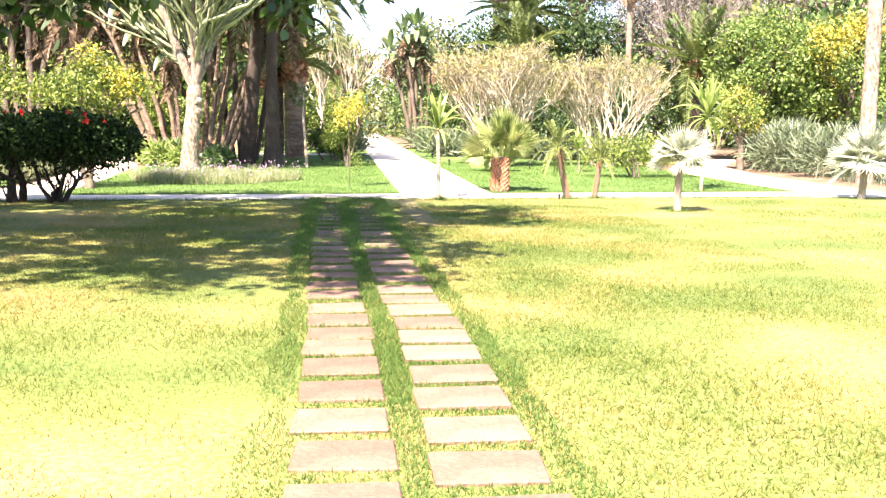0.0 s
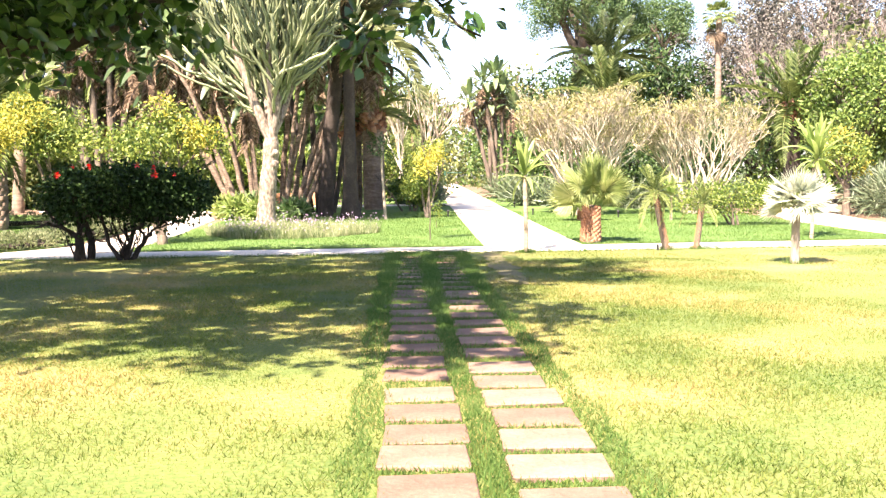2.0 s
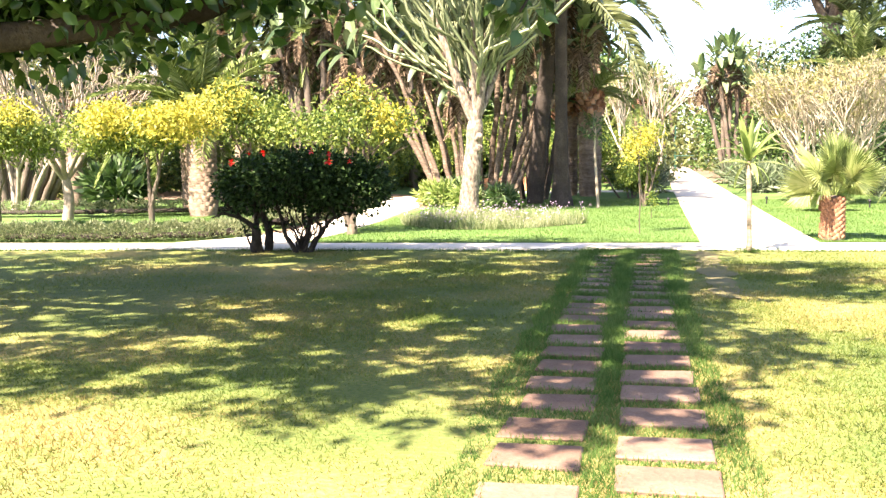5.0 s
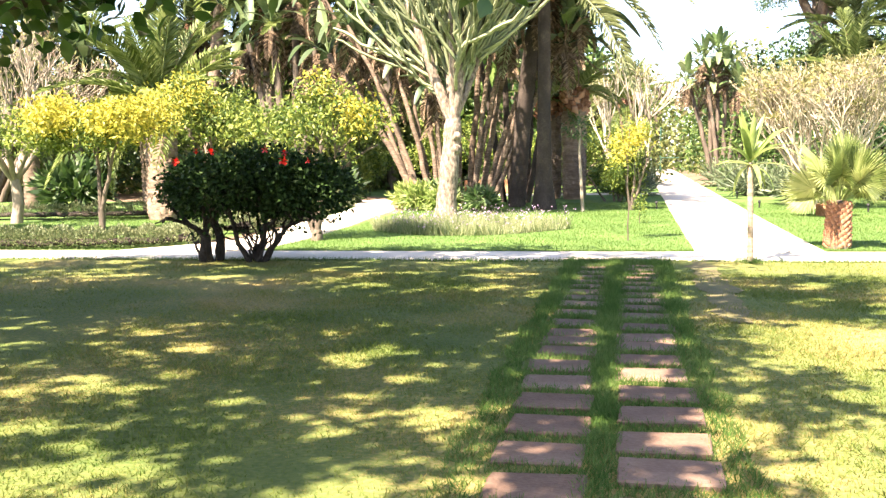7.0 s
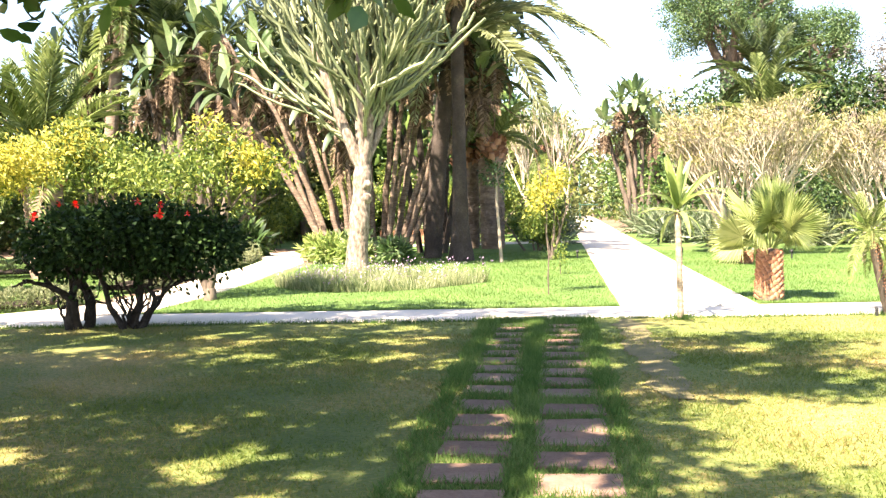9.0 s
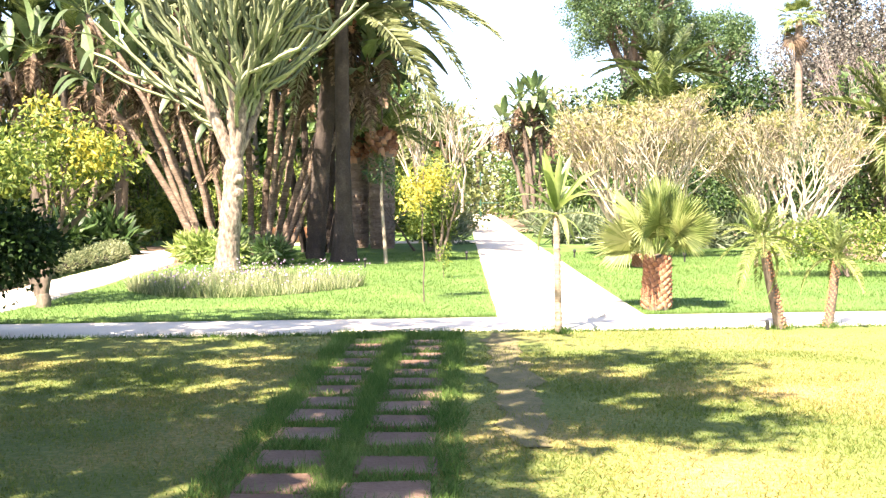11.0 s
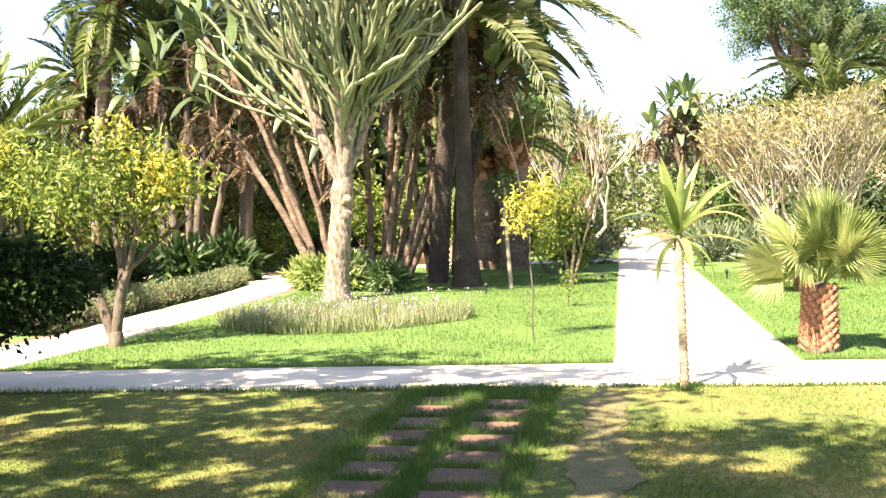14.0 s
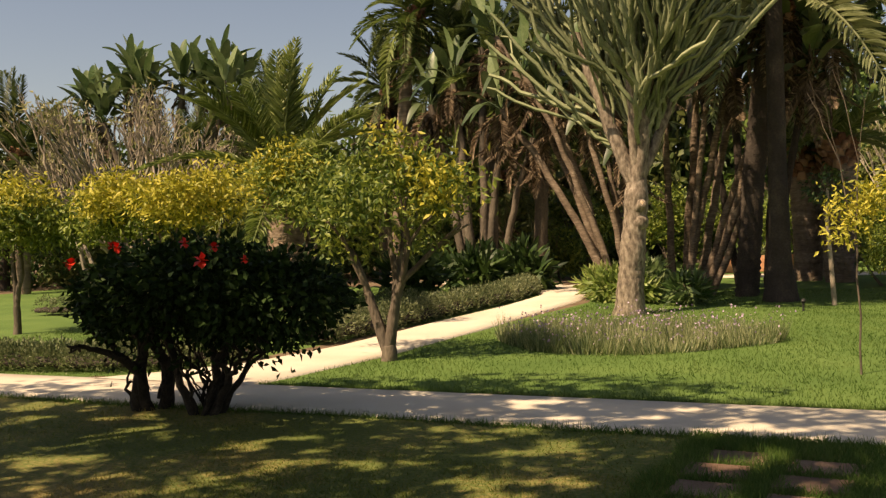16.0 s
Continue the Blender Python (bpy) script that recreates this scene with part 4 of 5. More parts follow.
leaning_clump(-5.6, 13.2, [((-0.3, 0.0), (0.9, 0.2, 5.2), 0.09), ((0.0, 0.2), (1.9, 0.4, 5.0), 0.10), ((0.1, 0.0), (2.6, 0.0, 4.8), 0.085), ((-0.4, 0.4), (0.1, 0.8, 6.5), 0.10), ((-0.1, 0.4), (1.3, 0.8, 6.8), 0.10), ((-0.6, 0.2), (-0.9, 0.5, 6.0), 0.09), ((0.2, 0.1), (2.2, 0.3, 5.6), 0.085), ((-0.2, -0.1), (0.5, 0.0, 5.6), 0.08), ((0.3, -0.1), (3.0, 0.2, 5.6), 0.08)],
              "dark clump of leaning trunks behind the candelabra tree", PADDLES[1:] + PADDLES_SHADED, 12, 0.85, LEAN_BARK, husk=10)
leaning_clump(-12.6, 15.5, [((0, 0), (-0.5, 0, 6.0), 0.14), ((0.4, 0), (1.0, 0.2, 5.2), 0.12), ((0.2, 0.3), (0.2, 0.5, 7.0), 0.14), ((-0.3, 0.2), (-1.4, 0.2, 5.4), 0.13), ((0.7, 0.1), (1.9, 0.2, 4.2), 0.11)],
              "tall palm-like clump with hanging dead leaves", PADDLES[:1] + PADDLES_SHADED, 10, 0.7, BARK_BROWN, husk=16)
sky_stems = [((t * 0.25, rng.uniform(-0.4, 0.6)), (t, rng.uniform(-0.6, 1.2), 7.3 - 0.16 * abs(t) ** 1.5 + rng.uniform(-0.9, 0.5)), 0.13) for t in np.linspace(-5.0, 5.0, 17)]
leaning_clump(-25.0, 15.5, sky_stems, "tall clump of paddle-leaved plants against the sky", PADDLES[:3] + PADDLES_SHADED, 16, 0.74, low=28)
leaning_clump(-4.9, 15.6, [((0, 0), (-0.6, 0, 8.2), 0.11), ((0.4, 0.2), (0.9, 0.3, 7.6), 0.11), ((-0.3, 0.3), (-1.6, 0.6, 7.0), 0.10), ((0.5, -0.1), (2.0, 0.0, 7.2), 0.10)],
              "tall clump of paddle-leaved plants among the palms, leaves darkened for shade", PADDLES_SHADED, 16, 1.1, BARK_DARK, husk=14)
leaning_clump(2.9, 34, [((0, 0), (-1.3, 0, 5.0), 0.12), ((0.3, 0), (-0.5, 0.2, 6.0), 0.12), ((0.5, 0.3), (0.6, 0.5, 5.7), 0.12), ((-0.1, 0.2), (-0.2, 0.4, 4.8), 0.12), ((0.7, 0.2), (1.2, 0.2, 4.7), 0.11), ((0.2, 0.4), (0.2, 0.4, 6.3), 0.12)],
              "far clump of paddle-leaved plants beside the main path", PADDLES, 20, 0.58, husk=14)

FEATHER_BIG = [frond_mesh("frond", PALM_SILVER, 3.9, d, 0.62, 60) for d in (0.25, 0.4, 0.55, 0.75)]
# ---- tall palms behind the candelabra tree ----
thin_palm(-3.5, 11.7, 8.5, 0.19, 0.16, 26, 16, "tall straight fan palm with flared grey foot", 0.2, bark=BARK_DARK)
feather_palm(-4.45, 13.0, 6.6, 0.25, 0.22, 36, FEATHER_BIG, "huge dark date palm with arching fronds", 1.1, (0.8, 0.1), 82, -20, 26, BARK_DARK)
feather_palm(-3.0, 17.6, 3.5, 0.36, 0.42, 24, FEATHER_LIGHT, "stout date palm with ringed trunk behind the lawn", 0.75, (0, 0), 84, 14)
feather_palm(-3.85, 18.2, 3.3, 0.32, 0.38, 22, FEATHER, "stout date palm with brown trunk behind the lawn", 0.72, (-0.1, 0), 80, 8)
feather_palm(-13.05, 7.4, 2.8, 0.36, 0.40, 36, FEATHER_LIGHT, "stout date palm with thick scaly trunk and long fronds", 1.12, (0, 0), 85, 2)
feather_palm(-14.2, 9.2, 2.6, 0.32, 0.34, 24, FEATHER, "date palm with brown trunk and arching fronds", 0.8, (-0.2, 0.2), 80, -30)
feather_palm(-13.3, 18.6, 3.3, 0.26, 0.28, 26, FEATHER_DARK, "date palm with slim ringed trunk beyond the side path", 0.7, (0.05, 0), 80, -45, 10)
feather_palm(-16.5, 17.5, 8.6, 0.22, 0.2, 34, FEATHER, "tall feathery palm with brown hanging leaf stalks", 1.0, (1.0, 0), 80, -40, 16)
feather_palm(-20, 12.0, 3.4, 0.25, 0.26, 24, FEATHER_DARK, "small date palm among shrubs", 0.8)
feather_palm(-29, 13.0, 4.8, 0.25, 0.26, 26, FEATHER_DARK, "dark feathery palm at the garden's edge", 1.0)
feather_palm(-14.5, 28.0, 5.0, 0.3, 0.32, 26, FEATHER_DARK, "date palm deep among the trees", 0.9)
feather_palm(-1.3, 27.0, 3.6, 0.3, 0.3, 24, FEATHER, "date palm beside the far main path", 0.9)

# the taller grove palms get dark fronds, colour standing in for canopy shade
for px, py, h, b in ((-11.2, 17.0, 6.4, 0.5), (-12.6, 16.6, 6.0, 0.3), (-13.8, 17.4, 6.8, -0.3), (-14.9, 19.4, 7.6, 0.2), (-11.6, 26.0, 9.0, -0.4), (-14.6, 21.0, 7.4, 0.6), (-18.2, 19.5, 6.6, 0.3), (-9.4, 29.0, 9.6, -0.5), (-21.5, 17.0, 5.6, 0.4), (-6.6, 30.0, 10.4, 0.3)):
    feather_palm(px, py, h, 0.2, 0.17, 30, FEATHER if h < 6.1 else FEATHER_DARK, "tall feathery palm with a skirt of brown dead leaves", 0.85, (b, 0.1), 80, -50, 30, BARK_BROWN)

# young pale-stemmed tree
sapling = thing("young_tree", -2.38, 10.85, "young tree with thin pale stem on the green lawn", "tree")
part("trunk", tube(Soup(), arc_through([(0.03, 0, -0.05), (-0.02, 0, 0.8), (-0.08, 0, 1.7), (-0.05, 0, 2.3)], 8), np.linspace(0.055, 0.03, 8), 8), BARK_PALE, sapling, "thin pale bark", True)
part("crown", foliage([(-0.05, 0, 2.3, 0.45, 0.4, 0.35), (0.2, 0, 1.9, 0.25, 0.25, 0.2)], 350, 0.1, 0.05, LEAF, 0.2), TREE_DARK, sapling)


# ---- frangipani trees ----
def frangipani(x, y, stems, length, levels, label, leaf_mat, leaves, spread=0.5, bark=BLOND, girth=0.11, shrink=0.7, split=(2, 3), trunk=0.0, lean=0.5):
    tree = thing("frangipani_tree", x, y, label, "tree")
    tips, wood = [], Soup()
    start = np.array((0, 0, -0.05))
    if trunk:
        tube(wood, arc_through([(0, 0, -0.1), (0.08, 0, trunk * 0.5), (0, 0, trunk)], 7), np.linspace(girth * 1.9, girth * 1.4, 7), 10, 0, 0.05)
        start = np.array((0, 0, trunk - 0.05))
    for n in range(stems):
        a = n * 2 * math.pi / stems + rng.uniform(-0.3, 0.3)
        off = np.array((math.cos(a), math.sin(a), 0))
        fork(wood, start + off * (0.0 if trunk else 0.35), off * lean * rng.uniform(0.6, 1.2) + np.array((0, 0, 1)), length * rng.uniform(0.85, 1.15), girth, levels, split, spread, 0.2, shrink, 0.74, 0.04, 5, tips)
    part("trunk", wood, bark, tree, "smooth stubby forked branches", True)
    p = np.array([t[0] for t in tips])
    d = np.array([t[1] for t in tips])
    pick = rng.integers(0, len(p), leaves)
    soup = strew(Soup(), LEAF, p[pick], d[pick] * 0.7 + rng.normal(0, 0.6, (leaves, 3)), rng.uniform(0.1, 0.2, leaves), 0.05)
    part("leaves", soup, leaf_mat, tree, "sparse yellowing leaves at the branch tips")
    return tree


TAN_LEAF = leafy("tan frangipani leaves", (0.18, 0.19, 0.065), (0.275, 0.262, 0.105), (0.37, 0.335, 0.165))
frangipani(4.2, 12.4, 14, 0.93, 6, "broad blond frangipani tree with yellowing leaves", TAN_LEAF, 6500, 0.5, girth=0.075, lean=0.5, shrink=0.765)
frangipani(8.0, 12.6, 12, 0.86, 6, "blond bare-branched frangipani tree on the lawn", TAN_LEAF, 3600, 0.5, girth=0.072, lean=0.5, shrink=0.765)
frangipani(-1.4, 24.0, 5, 1.4, 4, "small blond frangipani beside the main path", TAN_LEAF, 600, 0.4, girth=0.08)
frangipani(-16.3, 5.9, 7, 1.08, 5, "grey-stemmed bare frangipani tree beside the low hedge", TAN_LEAF, 900, 0.6, BARK_PALE, 0.085, 0.74, (2, 3), 1.1, 0.9)
frangipani(-20.5, 9.5, 6, 1.3, 4, "bare twiggy frangipani among palms", TAN_LEAF, 350, 0.5, BARK_PALE, 0.08)


# ---- small palms and sword plants on the lawns ----
def fan_palm_low(x, y, trunk, radius, meshes, count, label, bark, boot, lean=(0, 0), size=1.0, high=80, low=-30, low_dead=0, name="fan_palm"):
    palm = thing(name, x, y, label, "palm tree")
    pts = arc_through([(0, 0, -0.08), (lean[0] * 0.6, lean[1] * 0.6, trunk * 0.5), (lean[0], lean[1], trunk)], 10)
    part("trunk", tube(Soup(), pts, radius * np.linspace(1.12, 0.9, 10), 12, 0, 0.05), bark, palm, smooth=True)
    if boot:
        stub = boots(0.01, 0.0, 1, boot, 0.0, 0.75).mesh("leaf_base", BOOT)
        count_ = int(40 + 130 * trunk)
        for k in range(count_):
            f = k / count_
            base = part("leaf_base", stub, BOOT, palm)
            base.matrix_local = Matrix.Translation((lean[0] * f, lean[1] * f, trunk * f)) @ pose(0, 0, 0, 0, 0, k * 137.5) @ Matrix.Translation((radius * (0.98 - 0.14 * f), 0, 0)) @ pose(0, 0, 0, rng.normal(0, 6), rng.normal(0, 6), rng.normal(0, 8))
    crown_of(palm, "frond" if name == "date_palm" else "fan_leaf", meshes, (lean[0], lean[1], trunk), count, high, low, 8 if name == "date_palm" else 30, scale=(0.8 * size, 1.1 * size))
    if low_dead:
        crown_of(palm, "dead_leaf", FAN_DEAD, (lean[0], lean[1], trunk), low_dead, -20, -60, scale=(0.35, 0.5))
    return palm


fan_palm_low(2.35, 1.15, 0.74, 0.18, FAN, 17, "low fan palm with stubbly orange-brown trunk", BARK_BROWN, 0.125, (0.02, 0.0), 0.95, 88, 40)
fan_palm_low(4.58, -4.4, 0.92, 0.065, FAN_S, 34, "small silver fan palm with pale thin trunk", BARK_PALE, 0, (0.02, 0), 0.9, 86, -22, name="silver_palm")
fan_palm_low(9.9, -1.1, 0.75, 0.08, FAN_S, 34, "silver fan palm standing in the lawn", BARK_PALE, 0, (0.05, 0), 1.35, 84, -25, name="silver_palm")
fan_palm_low(3.40, -1.17, 1.08, 0.058, FEATHER_LIGHT, 16, "young leaning palm with thin brown trunk", BARK_BROWN, 0.036, (-0.24, 0), 0.24, 80, -35, name="date_palm")
fan_palm_low(3.98, -1.08, 0.85, 0.05, FEATHER_LIGHT, 14, "young palm with thin brown trunk", BARK_BROWN, 0.034, (0.12, 0), 0.2, 80, -25, name="date_palm")


fan_palm_low(3.6, 9.3, 0.25, 0.12, FAN, 12, "small fan palm with stubby trunk on the lawn", BARK_BROWN, 0.1, (0, 0), 0.75, 84, 15)


YUCCA_BARK = material("scarred tan yucca bark", ((0.10, 0.075, 0.05), (0.29, 0.235, 0.16), (0.45, 0.39, 0.28)), 7.0, 0.9, 0.8, 24, stretch=(1, 1, 2.5))


def sword_plant(x, y, trunk, label, size=1.0, count=26, lean=(0, 0)):
    plant = thing("yucca", x, y, label, "yucca")
    pts = arc_through([(0, 0, -0.05), (lean[0] * 0.4, 0, trunk * 0.5), (lean[0], lean[1], trunk)], 16)
    part("trunk", rings(Soup(), pts, 0.040, 0.036, 0.06, 9, 1.22), YUCCA_BARK, plant, "thin scarred pale trunk", True)
    crown_of(plant, "leaf", SWORDS, (lean[0], lean[1], trunk), int(count * 0.7), 88, 40, scale=(0.8 * size, 1.12 * size), jitter=6)
    crown_of(plant, "leaf", SWORDS[2:], (lean[0], lean[1], trunk - 0.03), int(count * 0.4), 20, -25, scale=(0.6 * size, 0.85 * size), jitter=8)
    return plant


sword_plant(0.66, -1.5, 1.42, "slender yucca with bright green sword leaves", 1.0, 24, (-0.03, 0))
sword_plant(7.35, 1.6, 1.75, "slender yucca beside the lawn path", 1.25, 32, (0.1, 0))
sword_plant(6.2, 9.0, 0.7, "small yucca below the frangipani", 0.9, 22)


# grass left uncut round the stems
for k, (tx, ty) in enumerate(((0.66, -1.5), (3.40, -1.17), (3.98, -1.08), (4.58, -4.4))):
    n = 260
    a, r = rng.uniform(0, 2 * math.pi, n), np.abs(rng.normal(0, 0.09, n))
    grass("grass_tuft", tx + np.cos(a) * r, ty + np.sin(a) * r, BLADE_LUSH, 0.11, 0.01, "uncut grass tuft round a thin stem", 0.5)

# ---- hedges, beds and shrubs ----
def hedge(points, width, height, n, label, mat=HEDGE, leaf=0.06, name="hedge"):
    """A clipped low hedge along a line: twigs inside, leaves all over."""
    line = arc_through([(px, py, 0) for px, py in points], 60)
    way = unit(np.gradient(line, axis=0))
    side = np.stack([-way[:, 1], way[:, 0], 0 * way[:, 0]], -1)
    plant = thing(name, *points[0], label, "hedge")
    k = rng.uniform(0, 58.99, n)
    i = k.astype(int)
    base = line[i] + (line[i + 1] - line[i]) * (k - i)[:, None]
    a = rng.uniform(0, math.pi, n)
    r = rng.uniform(0.55, 1.0, n) ** 0.5 * (1 + 0.18 * np.sin(k * 1.9) + rng.normal(0, 0.06, n))
    p = base + side[i] * (np.cos(a) * r * width / 2)[:, None] + np.stack([0 * r, 0 * r, np.sin(a) ** 0.6 * r * height], -1)
    p[:, 2] += rise(p[:, 0], p[:, 1])
    out = side[i] * np.cos(a)[:, None] + np.stack([0 * r, 0 * r, np.sin(a) + 0.4], -1)
    soup = strew(Soup(), LEAF, p - np.array(plant.location), out + rng.normal(0, 0.5, (n, 3)), leaf * rng.uniform(0.6, 1.3, n), leaf * 0.42)
    part("leaves", soup, mat, plant)
    core = Soup()
    z = rise(line[:, 0], line[:, 1])[:, None] * np.array((0, 0, 1)) - np.array(plant.location)
    for s in range(5):
        o = (s - 2) * width * 0.16
        tube(core, line + side * o + z + np.array((0, 0, height * 0.3)) + rng.normal(0, 0.01, line.shape), height * 0.14, 5, 0, 0.2)
    part("inner_wood", core, BARK_DARK, plant, "dark inner twigs")
    return plant


hedge([(-17.5, -0.75), (-14, -0.55), (-11.5, -0.25), (-10.2, 0.05), (-9.45, 0.6), (-9.2, 1.6)], 0.85, 0.33, 24000, "low clipped grey-green hedge along the cross path")
hedge([(-9.15, 3.0), (-9.25, 5.0), (-9.45, 8.0), (-9.6, 11.0), (-10.0, 13.4), (-11.2, 15.0)], 0.7, 0.42, 22000, "low clipped hedge along the side path")
hedge([(-20, 6.6), (-16, 7.2), (-12.5, 8.3), (-10.6, 9.2)], 0.6, 0.4, 9000, "low hedge behind the green lawn")


def flower_bed():
    bed = thing("flower_bed", -4.5, 4.6, "bed of grassy leaves with pale mauve flowers round the trunk", "flower bed", kind="stuff")
    n = 15000
    a, r = rng.uniform(0, 2 * math.pi, n), np.sqrt(rng.uniform(0, 1, n))
    px, py = np.cos(a) * r * 2.05 * (1 + 0.12 * np.sin(3 * a)), np.sin(a) * r * 1.5 * (1 + 0.1 * np.cos(4 * a))
    py += 0.25 * px * 0.3
    z = rise(px - 4.5, py + 4.6) - float(rise(-4.5, 4.6)) - 0.02
    tuft = np.stack([np.sin(px * 7) * 0.25, np.cos(py * 7) * 0.25, np.ones(n)], -1) + rng.normal(0, 0.2, (n, 3))
    tall = rng.uniform(0.15, 0.5, n) * (0.75 + 0.25 * np.sin(px * 5.3) * np.cos(py * 6.1))
    part("leaves", strew(Soup(), BLADE, np.stack([px, py, z], -1), tuft, tall, 0.014), REED, bed)
    k = rng.choice(n, 700, replace=False)
    top = np.stack([px[k], py[k], z[k]], -1) + unit(tuft[k]) * (tall[k] * 1.08 + 0.05)[:, None]
    part("flowers", strew(Soup(), LEAF, top, rng.normal(0, 1, (700, 3)) + (0, 0, 0.8), 0.04, 0.032), MAUVE, bed)
    return bed


flower_bed()


def shrub(x, y, lobes, n, leaf, mat, label, shape=LEAF, width=0.5, name="shrub", twigs=BARK_BROWN, clump=4, droop=0.1, hollow=0.4):
    plant = thing(name, x, y, label, "shrub")
    reach = max(l[2] for l in lobes)
    for k in range(4 if clump else 0):
        part("stem", grown(rng.normal(0, 0.12, 3) * (1, 1, 0), (*rng.normal(0, 0.45, 2), 1), reach * 0.5, 0.025 + 0.012 * reach, 2, 2, 0.5, 0.1), twigs, plant)
    part("leaves", foliage(lobes, n, leaf, leaf * width, shape, hollow, droop, 0.7, clump), mat, plant)
    return plant


shrub(7.3, 6.6, [(0, 0, 0.75, 1.2, 0.8, 0.45), (-0.9, 0, 0.7, 0.8, 0.7, 0.42), (1.0, 0, 0.8, 0.9, 0.7, 0.42)], 4500, 0.09, CITRUS, "rounded yellow-green bush with bare stems on the lawn")
for sx, sy, k in ((4.1, 16.5, 1.0), (3.1, 19.5, 1.1), (5.4, 18.5, 1.1), (3.0, 23.5, 1.2), (4.6, 22, 1.2), (6.8, 16.5, 1.0), (2.8, 28, 1.2), (-1.1, 19.5, 0.9), (-0.9, 31, 1.1), (8.2, 17.5, 1.2), (10.2, 16.5, 1.2)):
    rosette = shrub(sx, sy, [(0, 0, 0.35, 0.55 * k, 0.55 * k, 0.4 * k), (0.5, 0.2, 0.3, 0.4 * k, 0.4 * k, 0.35 * k)], 420, 0.55 * k, AGAVE, "grey-green spiky rosette plant beside the path", STRAP, 0.09, "agave", clump=0, droop=-0.6, hollow=0.0)
for sx, sy, k in ((13.2, 9.5, 1.0), (13.9, 11.5, 1.1), (13.4, 7.0, 1.0), (13.8, 4.6, 1.1), (14.2, 2.6, 1.1), (15.0, 13.5, 1.2), (15.6, 9.0, 1.2), (15.8, 5.5, 1.2), (16.6, 15.5, 1.3)):
    shrub(sx, sy, [(0, 0, 0.6, 1.1 * k, 0.8 * k, 0.6 * k), (0.3, 0.2, 1.0, 0.7 * k, 0.6 * k, 0.4 * k)], 1300, 0.42 * k, AGAVE, "grey-green spiky shrub along the pale path", STRAP, 0.08, "spiky_shrub", clump=0, droop=-0.5, hollow=0.1)
for sx, sy, k, m in ((-6.5, 12.0, 0.7, PADDLE), (-5.15, 10.6, 0.55, PADDLE), (-7.0, 11.3, 0.6, YUCCA), (-6.3, 10.9, 0.55, YUCCA), (-7.5, 12.0, 0.6, YUCCA), (-11.4, 13.2, 1.0, TREE_DARK), (-12.0, 11.0, 1.0, TREE_DARK), (-10.6, 14.4, 1.0, TREE_DARK), (-17.5, 10.5, 1.2, TREE_DARK), (-1.6, 21.5, 0.9, TREE_DARK)):
    shrub(sx, sy, [(0, 0, 0.55 * k, 0.75 * k, 0.6 * k, 0.55 * k)], 420, 0.5 * k, m, "leafy green undergrowth below the palms", STRAP, 0.22, "undergrowth", clump=0, droop=-0.3, hollow=0.1)


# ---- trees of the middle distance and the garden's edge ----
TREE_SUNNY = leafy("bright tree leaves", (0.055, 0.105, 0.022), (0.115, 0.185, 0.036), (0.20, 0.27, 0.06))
# lighter, bluer green: distance haze is mixed into the leaf colour
TREE_FAR = leafy("far tree leaves tinted for haze", (0.045, 0.095, 0.034), (0.085, 0.155, 0.052), (0.145, 0.225, 0.08), through=0.35)


def broad_tree(x, y, height, radius, n, leaf, mat, label, lobes=9, bark=BARK_BROWN, gold=0, name="tree", flat=0.75, clump=6):
    tree = thing(name, x, y, label, "tree")
    tips, wood = [], Soup()
    girth, base = height * 0.032 + 0.05, height - 2 * radius * flat
    if base > 2:
        tube(wood, arc_through([(0, 0, -0.2), (0.1, 0, base * 0.5), (0, 0, base)], 6), np.linspace(girth * 1.2, girth, 6), 8, 0, 0.04)
        for k in range(4):
            fork(wood, (0, 0, base - 0.2), (math.cos(k * 1.6) * 0.6, math.sin(k * 1.6) * 0.6, 1), radius * 0.5, girth * 0.6, 2, 3, 0.6, 0.05, 0.7, 0.7, 0.03, 6, tips)
    else:
        fork(wood, (0, 0, -0.1), (0.03, 0, 1), height * 0.3, girth, 3, 3, 0.6, 0.05, 0.68, 0.7, 0.03, 6, tips)
    part("trunk", wood, bark, tree, smooth=True)
    balls = [(0, 0, height - radius * flat, radius * 0.62, radius * 0.62, radius * flat * 0.7)]
    for k in range(lobes):
        up = -0.55 + 1.5 * (k + 0.5) / lobes
        a, r = k * 2.4 + rng.uniform(0, 0.6), math.sqrt(max(0.05, 1 - up * up)) * radius * 0.66
        s = radius * rng.uniform(0.3, 0.46) * (12 / max(12, lobes)) ** 0.45
        balls.append((math.cos(a) * r, math.sin(a) * r, height - radius * flat + up * radius * flat * (0.7 if lobes < 20 else 0.95), s, s, s * 0.8))
    part("crown", foliage(balls, n, leaf, leaf * 0.55, LEAF, 0.45, 0.2, 0.8, clump), mat, tree)
    if gold:
        part("yellow_sprays", foliage([(b[0], b[1] - b[4] * 0.3, b[2], b[3] * 0.9, b[4], b[5] * 0.9) for b in balls[1::3]], gold, leaf, leaf * 0.55, LEAF, 0.6, 0.2, 0.8, 6), TREE_GOLD, tree, "yellow autumn leaves")
    return tree


